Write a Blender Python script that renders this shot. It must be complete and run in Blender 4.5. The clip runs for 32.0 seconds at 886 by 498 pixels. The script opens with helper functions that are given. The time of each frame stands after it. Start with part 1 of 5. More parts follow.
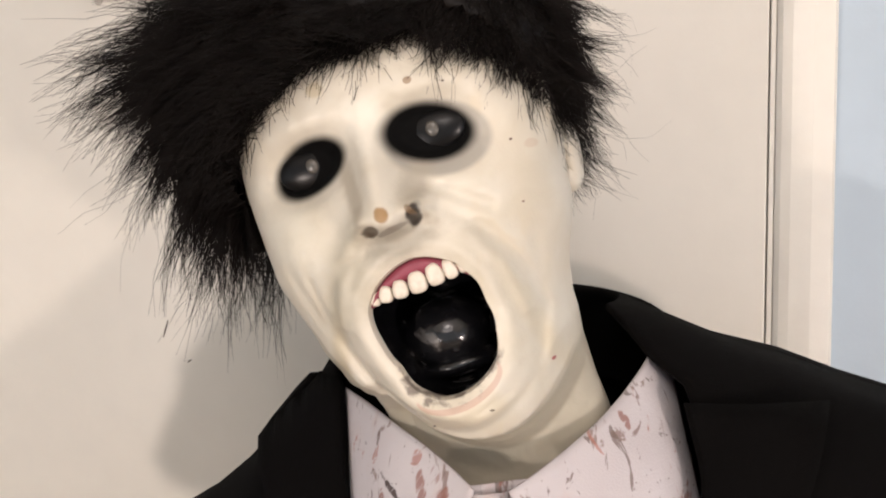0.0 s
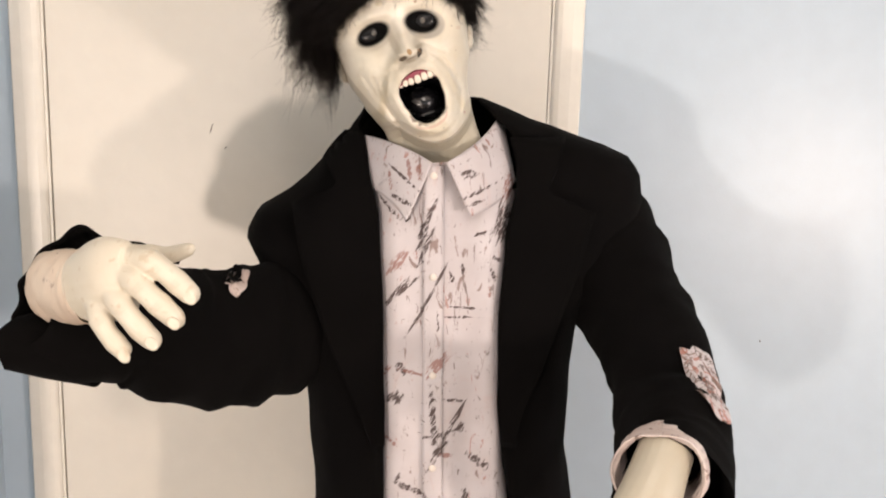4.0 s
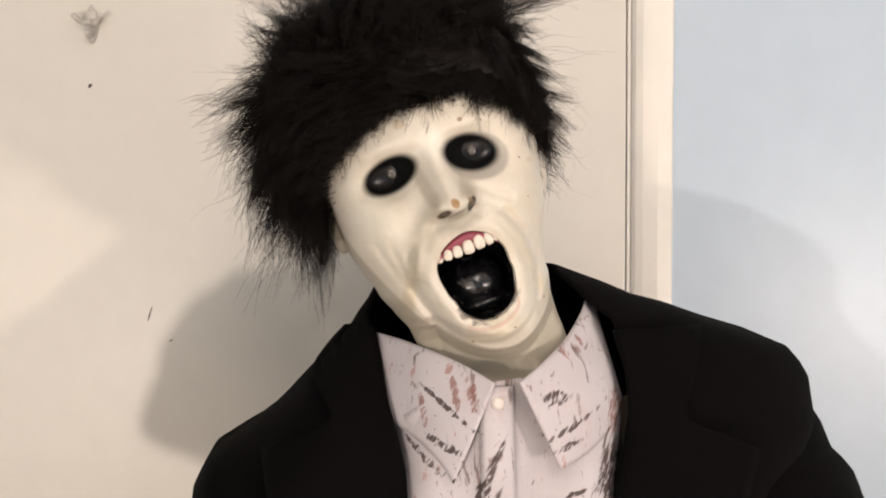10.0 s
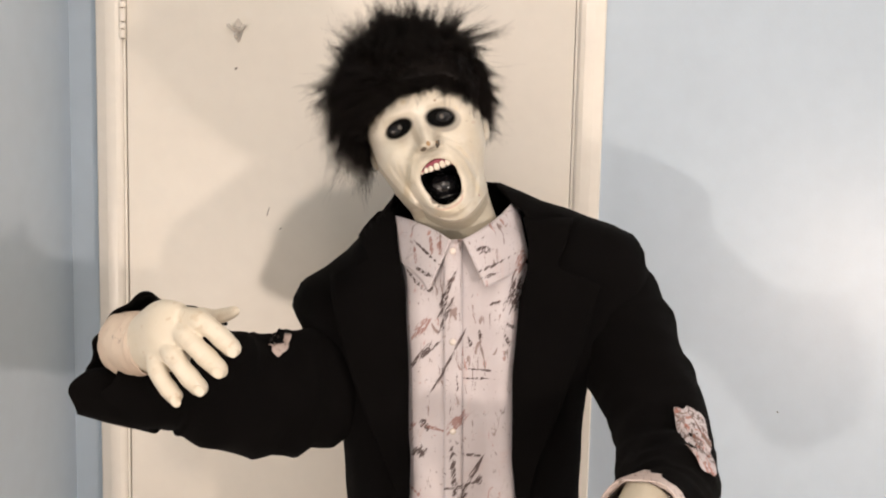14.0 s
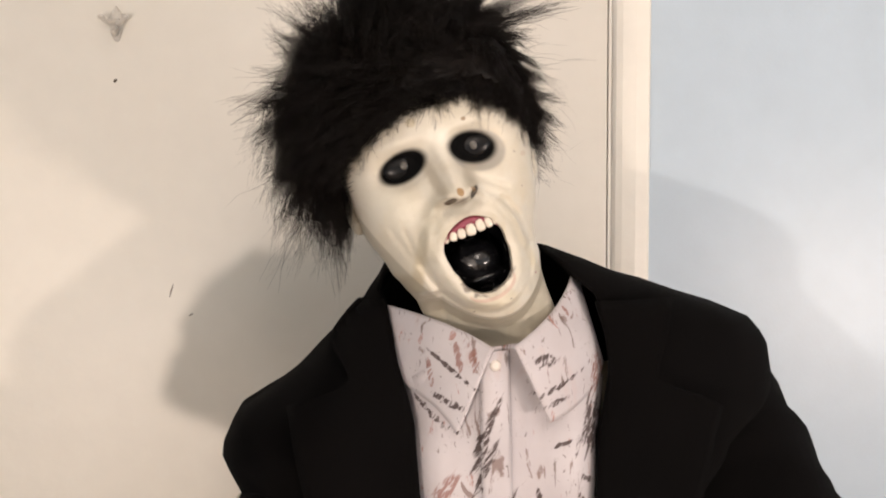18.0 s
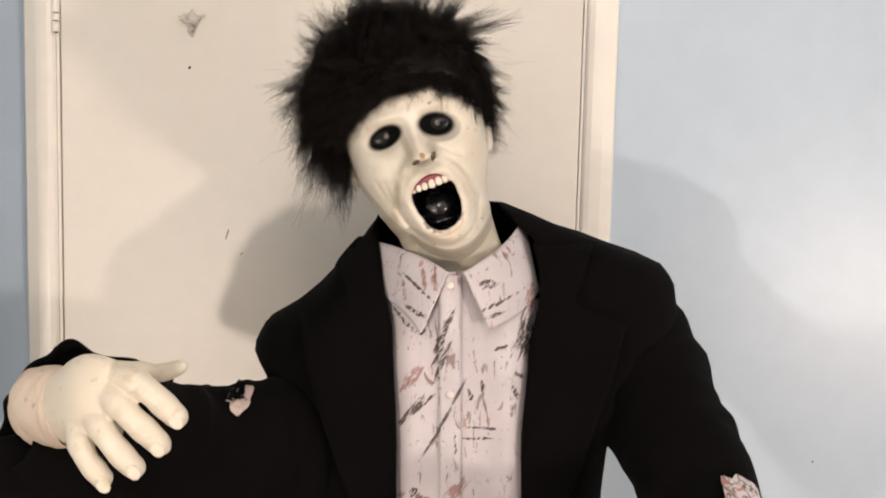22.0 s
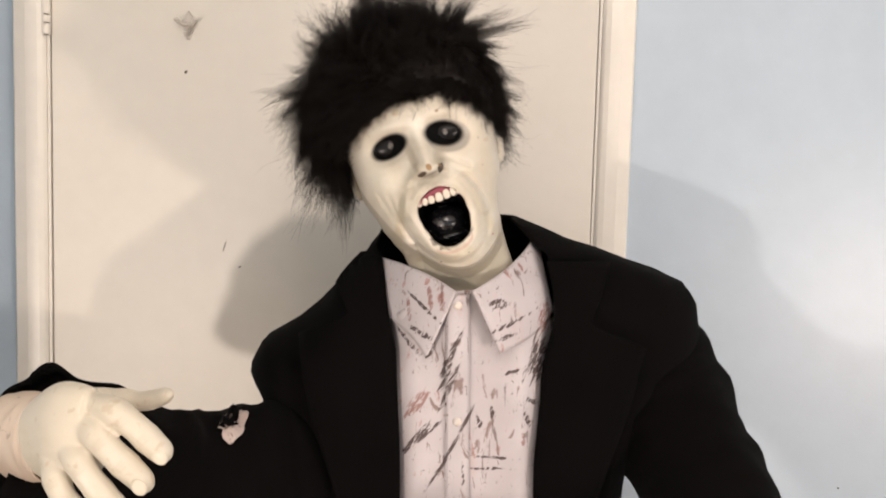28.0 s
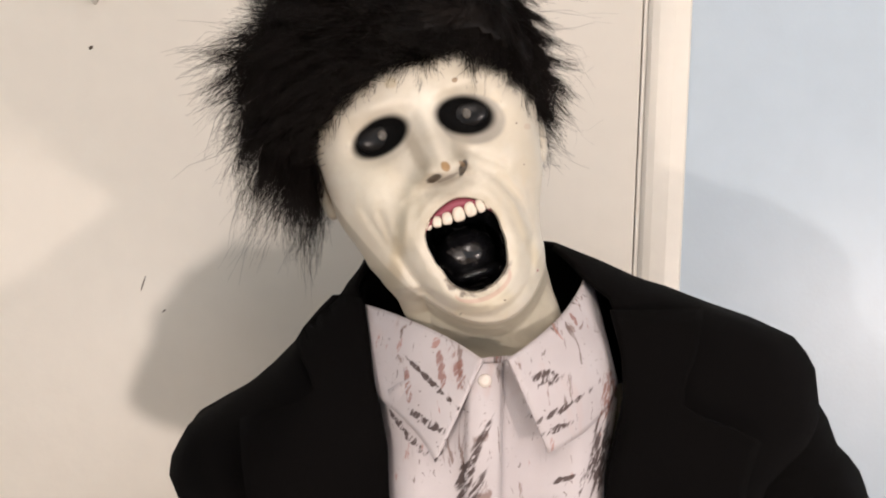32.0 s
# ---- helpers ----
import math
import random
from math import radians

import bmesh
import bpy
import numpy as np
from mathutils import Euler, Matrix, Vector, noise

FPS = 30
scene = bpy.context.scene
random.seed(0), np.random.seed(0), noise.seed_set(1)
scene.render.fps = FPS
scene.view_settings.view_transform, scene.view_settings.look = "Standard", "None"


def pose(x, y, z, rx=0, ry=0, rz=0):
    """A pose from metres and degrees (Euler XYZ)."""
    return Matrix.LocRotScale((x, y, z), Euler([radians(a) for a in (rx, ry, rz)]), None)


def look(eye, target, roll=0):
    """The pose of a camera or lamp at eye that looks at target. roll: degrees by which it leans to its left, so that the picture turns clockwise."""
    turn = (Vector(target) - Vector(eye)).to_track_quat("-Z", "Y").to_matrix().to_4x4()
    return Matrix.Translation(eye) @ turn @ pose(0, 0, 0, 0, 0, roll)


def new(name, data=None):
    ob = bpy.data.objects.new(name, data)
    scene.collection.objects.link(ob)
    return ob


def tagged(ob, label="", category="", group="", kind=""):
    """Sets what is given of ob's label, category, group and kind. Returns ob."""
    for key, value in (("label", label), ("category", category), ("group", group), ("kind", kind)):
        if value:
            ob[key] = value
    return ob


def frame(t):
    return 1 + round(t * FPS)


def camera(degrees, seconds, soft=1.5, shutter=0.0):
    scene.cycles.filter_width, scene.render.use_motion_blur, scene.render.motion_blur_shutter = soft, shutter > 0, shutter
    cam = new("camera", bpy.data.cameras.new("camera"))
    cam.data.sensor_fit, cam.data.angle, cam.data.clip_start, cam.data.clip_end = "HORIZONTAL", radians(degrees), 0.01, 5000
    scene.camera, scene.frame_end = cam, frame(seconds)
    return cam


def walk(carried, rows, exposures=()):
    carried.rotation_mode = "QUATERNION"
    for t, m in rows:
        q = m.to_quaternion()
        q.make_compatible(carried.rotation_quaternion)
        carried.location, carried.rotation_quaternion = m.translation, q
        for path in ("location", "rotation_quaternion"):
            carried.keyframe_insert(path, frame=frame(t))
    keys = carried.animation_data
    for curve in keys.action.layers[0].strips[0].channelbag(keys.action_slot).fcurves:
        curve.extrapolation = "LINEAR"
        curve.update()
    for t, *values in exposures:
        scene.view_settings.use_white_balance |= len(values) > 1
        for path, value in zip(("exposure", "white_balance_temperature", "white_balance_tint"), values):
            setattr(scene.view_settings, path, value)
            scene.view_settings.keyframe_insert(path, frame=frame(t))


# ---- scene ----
from mathutils.bvhtree import BVHTree

cam = camera(49.2, 32.0, 2.0)
EXPOSURES = [(0.0, 0.0, 6220, 10), (1.5, -0.04, 6500, 10), (2.2, -0.04, 6500, 10), (3.0, 0.16, 6500, 10), (3.6, 0.14, 6500, 10), (5.5, -0.07, 6570, 10), (7.5, -0.06, 6500, 10), (9.0, -0.02, 6220, 10), (11.0, -0.05, 6570, 10), (17.2, -0.05, 6570, 10), (19.5, -0.03, 6260, 10), (21.4, -0.06, 6480, 10), (31.0, -0.06, 6400, 10), (32.0, -0.02, 6280, 10)]
PATH = [
    (0, (0.262, 0.036, 1.519), (-0.051, 2.004, 1.352), -0.6),
    (0.5, (0.222, -0.063, 1.518), (0.091, 1.926, 1.347), -0.0),
    (1, (0.181, -0.213, 1.512), (0.155, 1.779, 1.336), 0.2),
    (1.5, (0.243, -0.341, 1.513), (0.15, 1.648, 1.33), 0.9),
    (2, (0.304, -0.448, 1.512), (0.142, 1.53, 1.269), 0.4),
    (2.5, (0.273, -0.516, 1.522), (0.126, 1.453, 1.203), 1.0),
    (3, (0.18, -0.6, 1.492), (0.154, 1.359, 1.087), 0.6),
    (3.5, (0.149, -0.662, 1.496), (0.269, 1.292, 1.087), 2.0),
    (5.5, (0.259, -0.791, 1.491), (0.219, 1.188, 1.209), 0.6),
    (6, (0.27, -0.794, 1.497), (0.237, 1.183, 1.198), 0.6),
    (6.5, (0.285, -0.775, 1.492), (0.237, 1.204, 1.211), 1.9),
    (7, (0.285, -0.7, 1.502), (0.16, 1.285, 1.296), 2.5),
    (7.5, (0.161, -0.426, 1.514), (0.165, 1.563, 1.301), 2.4),
    (8, (0.141, -0.172, 1.517), (0.242, 1.815, 1.305), 0.1),
    (8.5, (0.179, -0.001, 1.524), (0.199, 1.995, 1.4), -0.7),
    (9, (0.183, 0.046, 1.519), (0.171, 2.043, 1.416), -0.1),
    (9.5, (0.162, -0.034, 1.531), (0.174, 1.964, 1.444), -0.6),
    (10, (0.126, -0.219, 1.51), (0.243, 1.774, 1.384), -0.4),
    (10.5, (0.126, -0.374, 1.508), (0.27, 1.617, 1.388), -0.2),
    (11, (0.178, -0.564, 1.494), (0.265, 1.428, 1.326), 0.5),
    (11.5, (0.214, -0.735, 1.483), (0.219, 1.25, 1.238), 1.1),
    (12, (0.197, -0.858, 1.49), (0.203, 1.133, 1.297), 1.1),
    (12.5, (0.196, -0.939, 1.492), (0.148, 1.053, 1.32), 1.5),
    (13, (0.185, -0.953, 1.506), (0.169, 1.036, 1.299), 1.1),
    (13.5, (0.224, -0.889, 1.5), (0.177, 1.099, 1.284), 1.3),
    (15.5, (0.256, -0.841, 1.496), (0.154, 1.147, 1.293), 1.2),
    (16, (0.268, -0.8, 1.492), (0.13, 1.185, 1.284), 1.4),
    (16.5, (0.295, -0.742, 1.49), (0.115, 1.242, 1.317), 1.6),
    (17, (0.256, -0.645, 1.494), (0.13, 1.344, 1.323), 1.7),
    (17.5, (0.149, -0.468, 1.519), (0.194, 1.526, 1.371), 0.6),
    (18, (0.1, -0.322, 1.518), (0.255, 1.665, 1.352), -0.4),
    (18.5, (0.132, -0.16, 1.508), (0.213, 1.831, 1.34), -0.9),
    (19, (0.162, -0.055, 1.513), (0.217, 1.939, 1.369), 0.0),
    (19.5, (0.168, -0.031, 1.514), (0.21, 1.964, 1.382), -0.0),
    (20, (0.161, -0.063, 1.514), (0.22, 1.931, 1.367), 0.0),
    (20.5, (0.13, -0.19, 1.505), (0.248, 1.8, 1.343), 0.0),
    (21, (0.094, -0.374, 1.497), (0.276, 1.605, 1.274), -0.1),
    (21.5, (0.117, -0.488, 1.507), (0.263, 1.497, 1.319), 0.7),
    (22, (0.199, -0.628, 1.499), (0.197, 1.363, 1.309), 1.4),
    (22.5, (0.234, -0.745, 1.477), (0.127, 1.241, 1.264), 0.7),
    (23, (0.241, -0.792, 1.473), (0.127, 1.196, 1.28), 1.2),
    (23.5, (0.252, -0.795, 1.478), (0.137, 1.195, 1.314), 1.2),
    (24, (0.26, -0.755, 1.48), (0.134, 1.235, 1.329), 1.4),
    (24.5, (0.239, -0.66, 1.478), (0.134, 1.332, 1.332), 2.1),
    (26.5, (0.138, -0.476, 1.508), (0.199, 1.51, 1.285), 1.0),
    (27, (0.164, -0.516, 1.505), (0.177, 1.474, 1.301), 1.5),
    (27.5, (0.185, -0.547, 1.507), (0.175, 1.444, 1.318), 1.7),
    (28, (0.198, -0.555, 1.506), (0.181, 1.437, 1.325), 1.6),
    (28.5, (0.198, -0.554, 1.506), (0.187, 1.439, 1.334), 1.8),
    (29, (0.187, -0.547, 1.505), (0.168, 1.446, 1.337), 1.7),
    (29.5, (0.178, -0.544, 1.505), (0.153, 1.448, 1.323), 1.8),
    (30, (0.175, -0.548, 1.501), (0.171, 1.443, 1.311), 1.1),
    (30.5, (0.162, -0.537, 1.502), (0.214, 1.453, 1.312), 1.4),
    (31, (0.121, -0.494, 1.507), (0.209, 1.495, 1.315), 1.6),
    (31.5, (0.093, -0.403, 1.507), (0.222, 1.582, 1.299), 1.0),
    (32, (0.15, -0.191, 1.487), (0.223, 1.804, 1.357), 1.7),
]
walk(cam, [(t, look(eye, target, roll)) for t, eye, target, roll in PATH], EXPOSURES)

# ---- world and lamps ----
world = bpy.data.worlds.new("room_dark")
scene.world = world
world.use_nodes = True
world.node_tree.nodes["Background"].inputs[0].default_value = (0.02, 0.022, 0.025, 1)


def bulb(name, place, watts, radius, colour):
    data = bpy.data.lights.new(name, "POINT")
    data.energy, data.shadow_soft_size, data.color = watts, radius, colour
    ob = new(name, data)
    ob.location = place
    return ob


LAMP_A = (0.30, -1.00, 2.20)
LAMP_B = (-0.86, -1.90, 0.765)
LAMP_C = (1.90, -1.43, 1.02)
# unseen soft fill overhead, added to raise the ambient level
bulb("ceiling_fill", LAMP_A, 22, 0.22, (1.0, 0.87, 0.79))
bulb("floor_lamp_bulb", LAMP_B, 101, 0.055, (1.0, 0.832, 0.72))
bulb("side_lamp_bulb", LAMP_C, 102, 0.055, (1.0, 0.808, 0.695))


# ---- materials ----
def material(name, base, rough=0.6, metal=0.0, var=0.08, scale=(6, 60), bump=0.1, spec=0.5, bump_scale=None, coat=0.0):
    """A painted or woven surface: two scales of tone, a fine relief."""
    m = bpy.data.materials.new(name)
    m.use_nodes = True
    nt = m.node_tree
    n, l = nt.nodes, nt.links
    b = n["Principled BSDF"]
    b.inputs["Roughness"].default_value, b.inputs["Metallic"].default_value = rough, metal
    b.inputs["Specular IOR Level"].default_value = spec
    b.inputs["Coat Weight"].default_value = coat
    tc = n.new("ShaderNodeTexCoord")
    tone = None
    for k, sc in enumerate(scale):
        t = n.new("ShaderNodeTexNoise")
        t.inputs["Scale"].default_value, t.inputs["Detail"].default_value = sc, 5
        l.new(tc.outputs["Object"], t.inputs["Vector"])
        r = n.new("ShaderNodeMapRange")
        r.inputs["From Min"].default_value, r.inputs["From Max"].default_value = 0.25, 0.75
        r.inputs["To Min"].default_value, r.inputs["To Max"].default_value = 1 - var, 1 + var * 0.6
        l.new(t.outputs["Fac"], r.inputs["Value"])
        if tone is None:
            tone = r.outputs[0]
        else:
            x = n.new("ShaderNodeMath")
            x.operation = "MULTIPLY"
            l.new(tone, x.inputs[0]), l.new(r.outputs[0], x.inputs[1])
            tone = x.outputs[0]
    mix = n.new("ShaderNodeVectorMath")
    mix.operation = "SCALE"
    mix.inputs[0].default_value = base
    l.new(tone, mix.inputs["Scale"])
    l.new(mix.outputs[0], b.inputs["Base Color"])
    if bump:
        t = n.new("ShaderNodeTexNoise")
        t.inputs["Scale"].default_value, t.inputs["Detail"].default_value = bump_scale or scale[-1] * 4, 4
        l.new(tc.outputs["Object"], t.inputs["Vector"])
        bp = n.new("ShaderNodeBump")
        bp.inputs["Strength"].default_value, bp.inputs["Distance"].default_value = bump, 0.002
        l.new(t.outputs["Fac"], bp.inputs["Height"])
        l.new(bp.outputs[0], b.inputs["Normal"])
    return m


M_BLUE = material("pale_blue_wall_paint", (0.463, 0.554, 0.638), 0.36, var=0.03, scale=(2, 25), bump=0.07, bump_scale=240, spec=0.54)
M_DOOR = material("cream_door_paint", (0.745, 0.708, 0.632), 0.38, var=0.025, scale=(3, 30), bump=0.12, bump_scale=90)
M_TRIM = material("cream_trim_paint", (0.80, 0.765, 0.69), 0.32, var=0.03, scale=(4, 40), bump=0.12, bump_scale=120)
M_CEIL = material("white_ceiling_paint", (0.80, 0.79, 0.76), 0.8, var=0.02, bump=0.3)
M_FLOOR = material("brown_carpet", (0.30, 0.25, 0.20), 0.95, var=0.15, scale=(5, 300), bump=0.6)
M_GAP = material("door_gap_shadow_wood", (0.10, 0.08, 0.06), 0.9, bump=0)
M_SKIN = material("ivory_latex", (0.72, 0.68, 0.54), 0.42, var=0.05, scale=(25, 160), bump=0.15, bump_scale=500)
M_CLOTH = material("black_suit_cloth", (0.0030, 0.0026, 0.0026), 0.95, var=0.3, scale=(14, 400), bump=0.5, bump_scale=1500, spec=0.06)
M_CLOTH.node_tree.nodes["Principled BSDF"].inputs["Sheen Weight"].default_value = 0.010
M_CLOTH.node_tree.nodes["Principled BSDF"].inputs["Sheen Roughness"].default_value = 0.4
M_HAIR = material("black_brown_fur", (0.0066, 0.0045, 0.0037), 0.5, var=0.5, scale=(30, 300), bump=0, spec=0.14)


# eye sockets on the face: across, up, half width, half height, slant
EYES = ((-0.0335, 0.0005, 0.0215, 0.0122, -14), (0.0262, -0.0002, 0.0212, 0.0134, 17))

# ---- painted latex, stained cotton ----
def math_node(nt, op, a, b=None, c=None):
    n = nt.nodes.new("ShaderNodeMath")
    n.operation = op
    for k, v in enumerate((a, b, c)):
        if v is None:
            continue
        if isinstance(v, (int, float)):
            n.inputs[k].default_value = v
        else:
            nt.links.new(v, n.inputs[k])
    return n.outputs[0]


def spot(nt, xy, at, radii, turn=0.0, soft=0.25, wobble=None):
    """1 inside a soft-edged ellipse on the face, 0 outside."""
    c, s = math.cos(radians(turn)), math.sin(radians(turn))
    x, y = math_node(nt, "SUBTRACT", xy[0], at[0]), math_node(nt, "SUBTRACT", xy[1], at[1])
    u = math_node(nt, "ADD", math_node(nt, "MULTIPLY", x, c / radii[0]), math_node(nt, "MULTIPLY", y, s / radii[0]))
    v = math_node(nt, "SUBTRACT", math_node(nt, "MULTIPLY", y, c / radii[1]), math_node(nt, "MULTIPLY", x, s / radii[1]))
    r = math_node(nt, "SQRT", math_node(nt, "ADD", math_node(nt, "MULTIPLY", u, u), math_node(nt, "MULTIPLY", v, v)))
    if wobble is not None:
        r = math_node(nt, "ADD", r, wobble)
    m = nt.nodes.new("ShaderNodeMapRange")
    m.interpolation_type = "SMOOTHSTEP"
    m.inputs["From Min"].default_value, m.inputs["From Max"].default_value = 1 + soft, 1 - soft
    nt.links.new(r, m.inputs["Value"])
    return m.outputs[0]


def blend(nt, fac, a, b):
    """Colour a where fac is 0, b where it is 1."""
    n = nt.nodes.new("ShaderNodeMix")
    n.data_type = "RGBA"
    nt.links.new(fac, n.inputs[0])
    for sock, v in ((n.inputs[6], a), (n.inputs[7], b)):
        if isinstance(v, tuple):
            sock.default_value = (*v, 1)
        else:
            nt.links.new(v, sock)
    return n.outputs[2]


def noise_node(nt, vec, scale, detail=4, distort=0.0, stretch=None, turn=(0, 0, 0), rough=0.5):
    if stretch:
        mp = nt.nodes.new("ShaderNodeMapping")
        mp.inputs["Scale"].default_value = stretch
        mp.inputs["Rotation"].default_value = [radians(q) for q in turn]
        nt.links.new(vec, mp.inputs["Vector"])
        vec = mp.outputs[0]
    t = nt.nodes.new("ShaderNodeTexNoise")
    t.inputs["Scale"].default_value, t.inputs["Detail"].default_value, t.inputs["Distortion"].default_value = scale, detail, distort
    t.inputs["Roughness"].default_value = rough
    nt.links.new(vec, t.inputs["Vector"])
    return t.outputs["Fac"]


def streaks(nt, vec, scale, turn, detail=4):
    """Noise drawn out along a line at that slant on the cloth's front."""
    spin, squash = nt.nodes.new("ShaderNodeMapping"), nt.nodes.new("ShaderNodeMapping")
    spin.inputs["Rotation"].default_value = (0, radians(turn - 90), 0)
    squash.inputs["Scale"].default_value = (2.6, 1, 0.42)
    nt.links.new(vec, spin.inputs["Vector"])
    nt.links.new(spin.outputs[0], squash.inputs["Vector"])
    return noise_node(nt, squash.outputs[0], scale, detail, 0.4)


def ramp(nt, v, lo, hi):
    m = nt.nodes.new("ShaderNodeMapRange")
    m.interpolation_type = "SMOOTHSTEP"
    m.inputs["From Min"].default_value, m.inputs["From Max"].default_value = lo, hi
    nt.links.new(v, m.inputs["Value"])
    return m.outputs[0]


def shader(name, rough, spec=0.5):
    m = bpy.data.materials.new(name)
    m.use_nodes = True
    nt = m.node_tree
    b = nt.nodes["Principled BSDF"]
    b.inputs["Roughness"].default_value, b.inputs["Specular IOR Level"].default_value = rough, spec
    tc = nt.nodes.new("ShaderNodeTexCoord")
    return m, nt, b, tc.outputs["Object"]


def add_bump(nt, b, height, strength, distance):
    bp = nt.nodes.new("ShaderNodeBump")
    bp.inputs["Strength"].default_value, bp.inputs["Distance"].default_value = strength, distance
    nt.links.new(height, bp.inputs["Height"])
    nt.links.new(bp.outputs[0], b.inputs["Normal"])


def face_material():
    m, nt, b, vec = shader("painted_ivory_latex", 0.40, 0.45)
    sep = nt.nodes.new("ShaderNodeSeparateXYZ")
    nt.links.new(vec, sep.inputs[0])
    xy = (sep.outputs[0], sep.outputs[2])
    wob = math_node(nt, "MULTIPLY", math_node(nt, "SUBTRACT", noise_node(nt, vec, 220, 3), 0.5), 0.5)
    blotch = ramp(nt, noise_node(nt, vec, 28, 5, 0.6), 0.35, 0.75)
    col = blend(nt, blotch, (0.625, 0.582, 0.492), (0.57, 0.520, 0.415))
    streak = ramp(nt, noise_node(nt, vec, 22, 5, 1.2, (2.2, 1, 0.5), (0, 12, 0)), 0.58, 0.72)
    col = blend(nt, math_node(nt, "MULTIPLY", streak, 0.30), col, (0.60, 0.50, 0.34))
    # grey wash round the eyes, then the airbrushed black
    col = blend(nt, math_node(nt, "MULTIPLY", spot(nt, xy, (0.0300, -0.0040), (0.0235, 0.0172), -16, 0.09), 0.80), col, (0.32, 0.30, 0.265))
    col = blend(nt, math_node(nt, "MULTIPLY", spot(nt, xy, (-0.0345, -0.003), (0.0235, 0.0152), 12, 0.18, wob), 0.30), col, (0.36, 0.335, 0.29))
    # painted shading of nose, lip and cheek folds, painted highlights, yellowish patches
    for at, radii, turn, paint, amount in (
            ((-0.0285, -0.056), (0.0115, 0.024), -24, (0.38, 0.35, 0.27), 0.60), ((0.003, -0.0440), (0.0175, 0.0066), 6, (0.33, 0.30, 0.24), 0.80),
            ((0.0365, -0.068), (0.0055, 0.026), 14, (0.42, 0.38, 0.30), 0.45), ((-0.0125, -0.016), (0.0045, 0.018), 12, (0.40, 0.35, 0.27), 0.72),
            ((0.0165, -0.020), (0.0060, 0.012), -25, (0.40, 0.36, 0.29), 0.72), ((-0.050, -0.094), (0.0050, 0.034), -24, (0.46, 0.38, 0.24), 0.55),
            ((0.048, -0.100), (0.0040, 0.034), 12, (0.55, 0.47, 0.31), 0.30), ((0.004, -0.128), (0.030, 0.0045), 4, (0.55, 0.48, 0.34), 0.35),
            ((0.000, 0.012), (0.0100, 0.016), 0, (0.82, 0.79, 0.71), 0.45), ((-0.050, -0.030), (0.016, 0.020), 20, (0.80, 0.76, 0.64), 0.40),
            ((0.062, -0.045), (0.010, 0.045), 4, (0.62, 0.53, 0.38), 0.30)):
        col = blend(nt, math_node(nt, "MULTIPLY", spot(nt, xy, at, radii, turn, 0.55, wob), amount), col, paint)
    black = None
    for ca, cb, ra, rb, turn in EYES:
        ring = spot(nt, xy, (ca, cb), (ra * 0.98, rb * 1.01), -turn, 0.17)
        black = ring if black is None else math_node(nt, "MAXIMUM", black, ring)
        col = blend(nt, ring, col, (0.004, 0.004, 0.004))
    nt.links.new(math_node(nt, "ADD", math_node(nt, "MULTIPLY", black, 0.45), 0.40), b.inputs["Roughness"])
    nt.links.new(math_node(nt, "SUBTRACT", 0.45, math_node(nt, "MULTIPLY", black, 0.40)), b.inputs["Specular IOR Level"])
    # nostrils, a painted shade line under the nose, worn paint, moles, lip line
    for at, radii, turn, paint, amount in (
            ((-0.0064, -0.0362), (0.0050, 0.0024), 8, (0.06, 0.035, 0.018), 0.97), ((0.0140, -0.0342), (0.0056, 0.0026), 60, (0.025, 0.017, 0.012), 0.98), ((0.003, -0.0378), (0.0080, 0.0012), 10, (0.16, 0.13, 0.10), 0.6),
            ((0.0026, -0.0305), (0.0028, 0.0036), 25, (0.30, 0.17, 0.06), 0.9), ((0.0138, -0.0318), (0.0014, 0.0028), 30, (0.20, 0.13, 0.07), 0.7),
            ((0.0250, 0.0240), (0.0020, 0.0016), 0, (0.30, 0.21, 0.13), 0.9), ((0.0395, 0.0195), (0.0007, 0.0005), 0, (0.10, 0.07, 0.05), 0.9),
            ((0.0147, 0.0335), (0.0006, 0.0009), 0, (0.05, 0.04, 0.03), 0.9), ((-0.017, 0.033), (0.0042, 0.0036), 0, (0.50, 0.42, 0.27), 0.6),
            ((0.060, -0.014), (0.0007, 0.0006), 0, (0.10, 0.05, 0.04), 0.9), ((0.0575, -0.043), (0.0006, 0.0005), 0, (0.15, 0.07, 0.05), 0.9),
            ((0.0680, -0.018), (0.0030, 0.0022), 0, (0.50, 0.36, 0.26), 0.4), ((-0.012, -0.131), (0.0012, 0.0005), 20, (0.12, 0.09, 0.06), 0.9),
            ((0.019, -0.1275), (0.0012, 0.0005), -20, (0.12, 0.09, 0.06), 0.9), ((0.049, -0.118), (0.0010, 0.0009), 0, (0.30, 0.03, 0.04), 0.9)):
        col = blend(nt, math_node(nt, "MULTIPLY", spot(nt, xy, at, radii, turn, 0.25, wob), amount), col, paint)
    ring = math_node(nt, "SUBTRACT", spot(nt, xy, (0.0075, -0.1130), (0.0205, 0.0105), 8, 0.05), spot(nt, xy, (0.0070, -0.1115), (0.0200, 0.0095), 8, 0.06))
    col = blend(nt, math_node(nt, "MULTIPLY", ramp(nt, ring, 0.0, 0.5), 0.38), col, (0.42, 0.16, 0.12))
    smear = spot(nt, xy, (0.006, -0.104), (0.0225, 0.0165), 6, 0.10, wob)
    col = blend(nt, math_node(nt, "MULTIPLY", math_node(nt, "MULTIPLY", smear, ramp(nt, noise_node(nt, vec, 160, 4), 0.42, 0.62)), 0.75), col, (0.06, 0.035, 0.03))
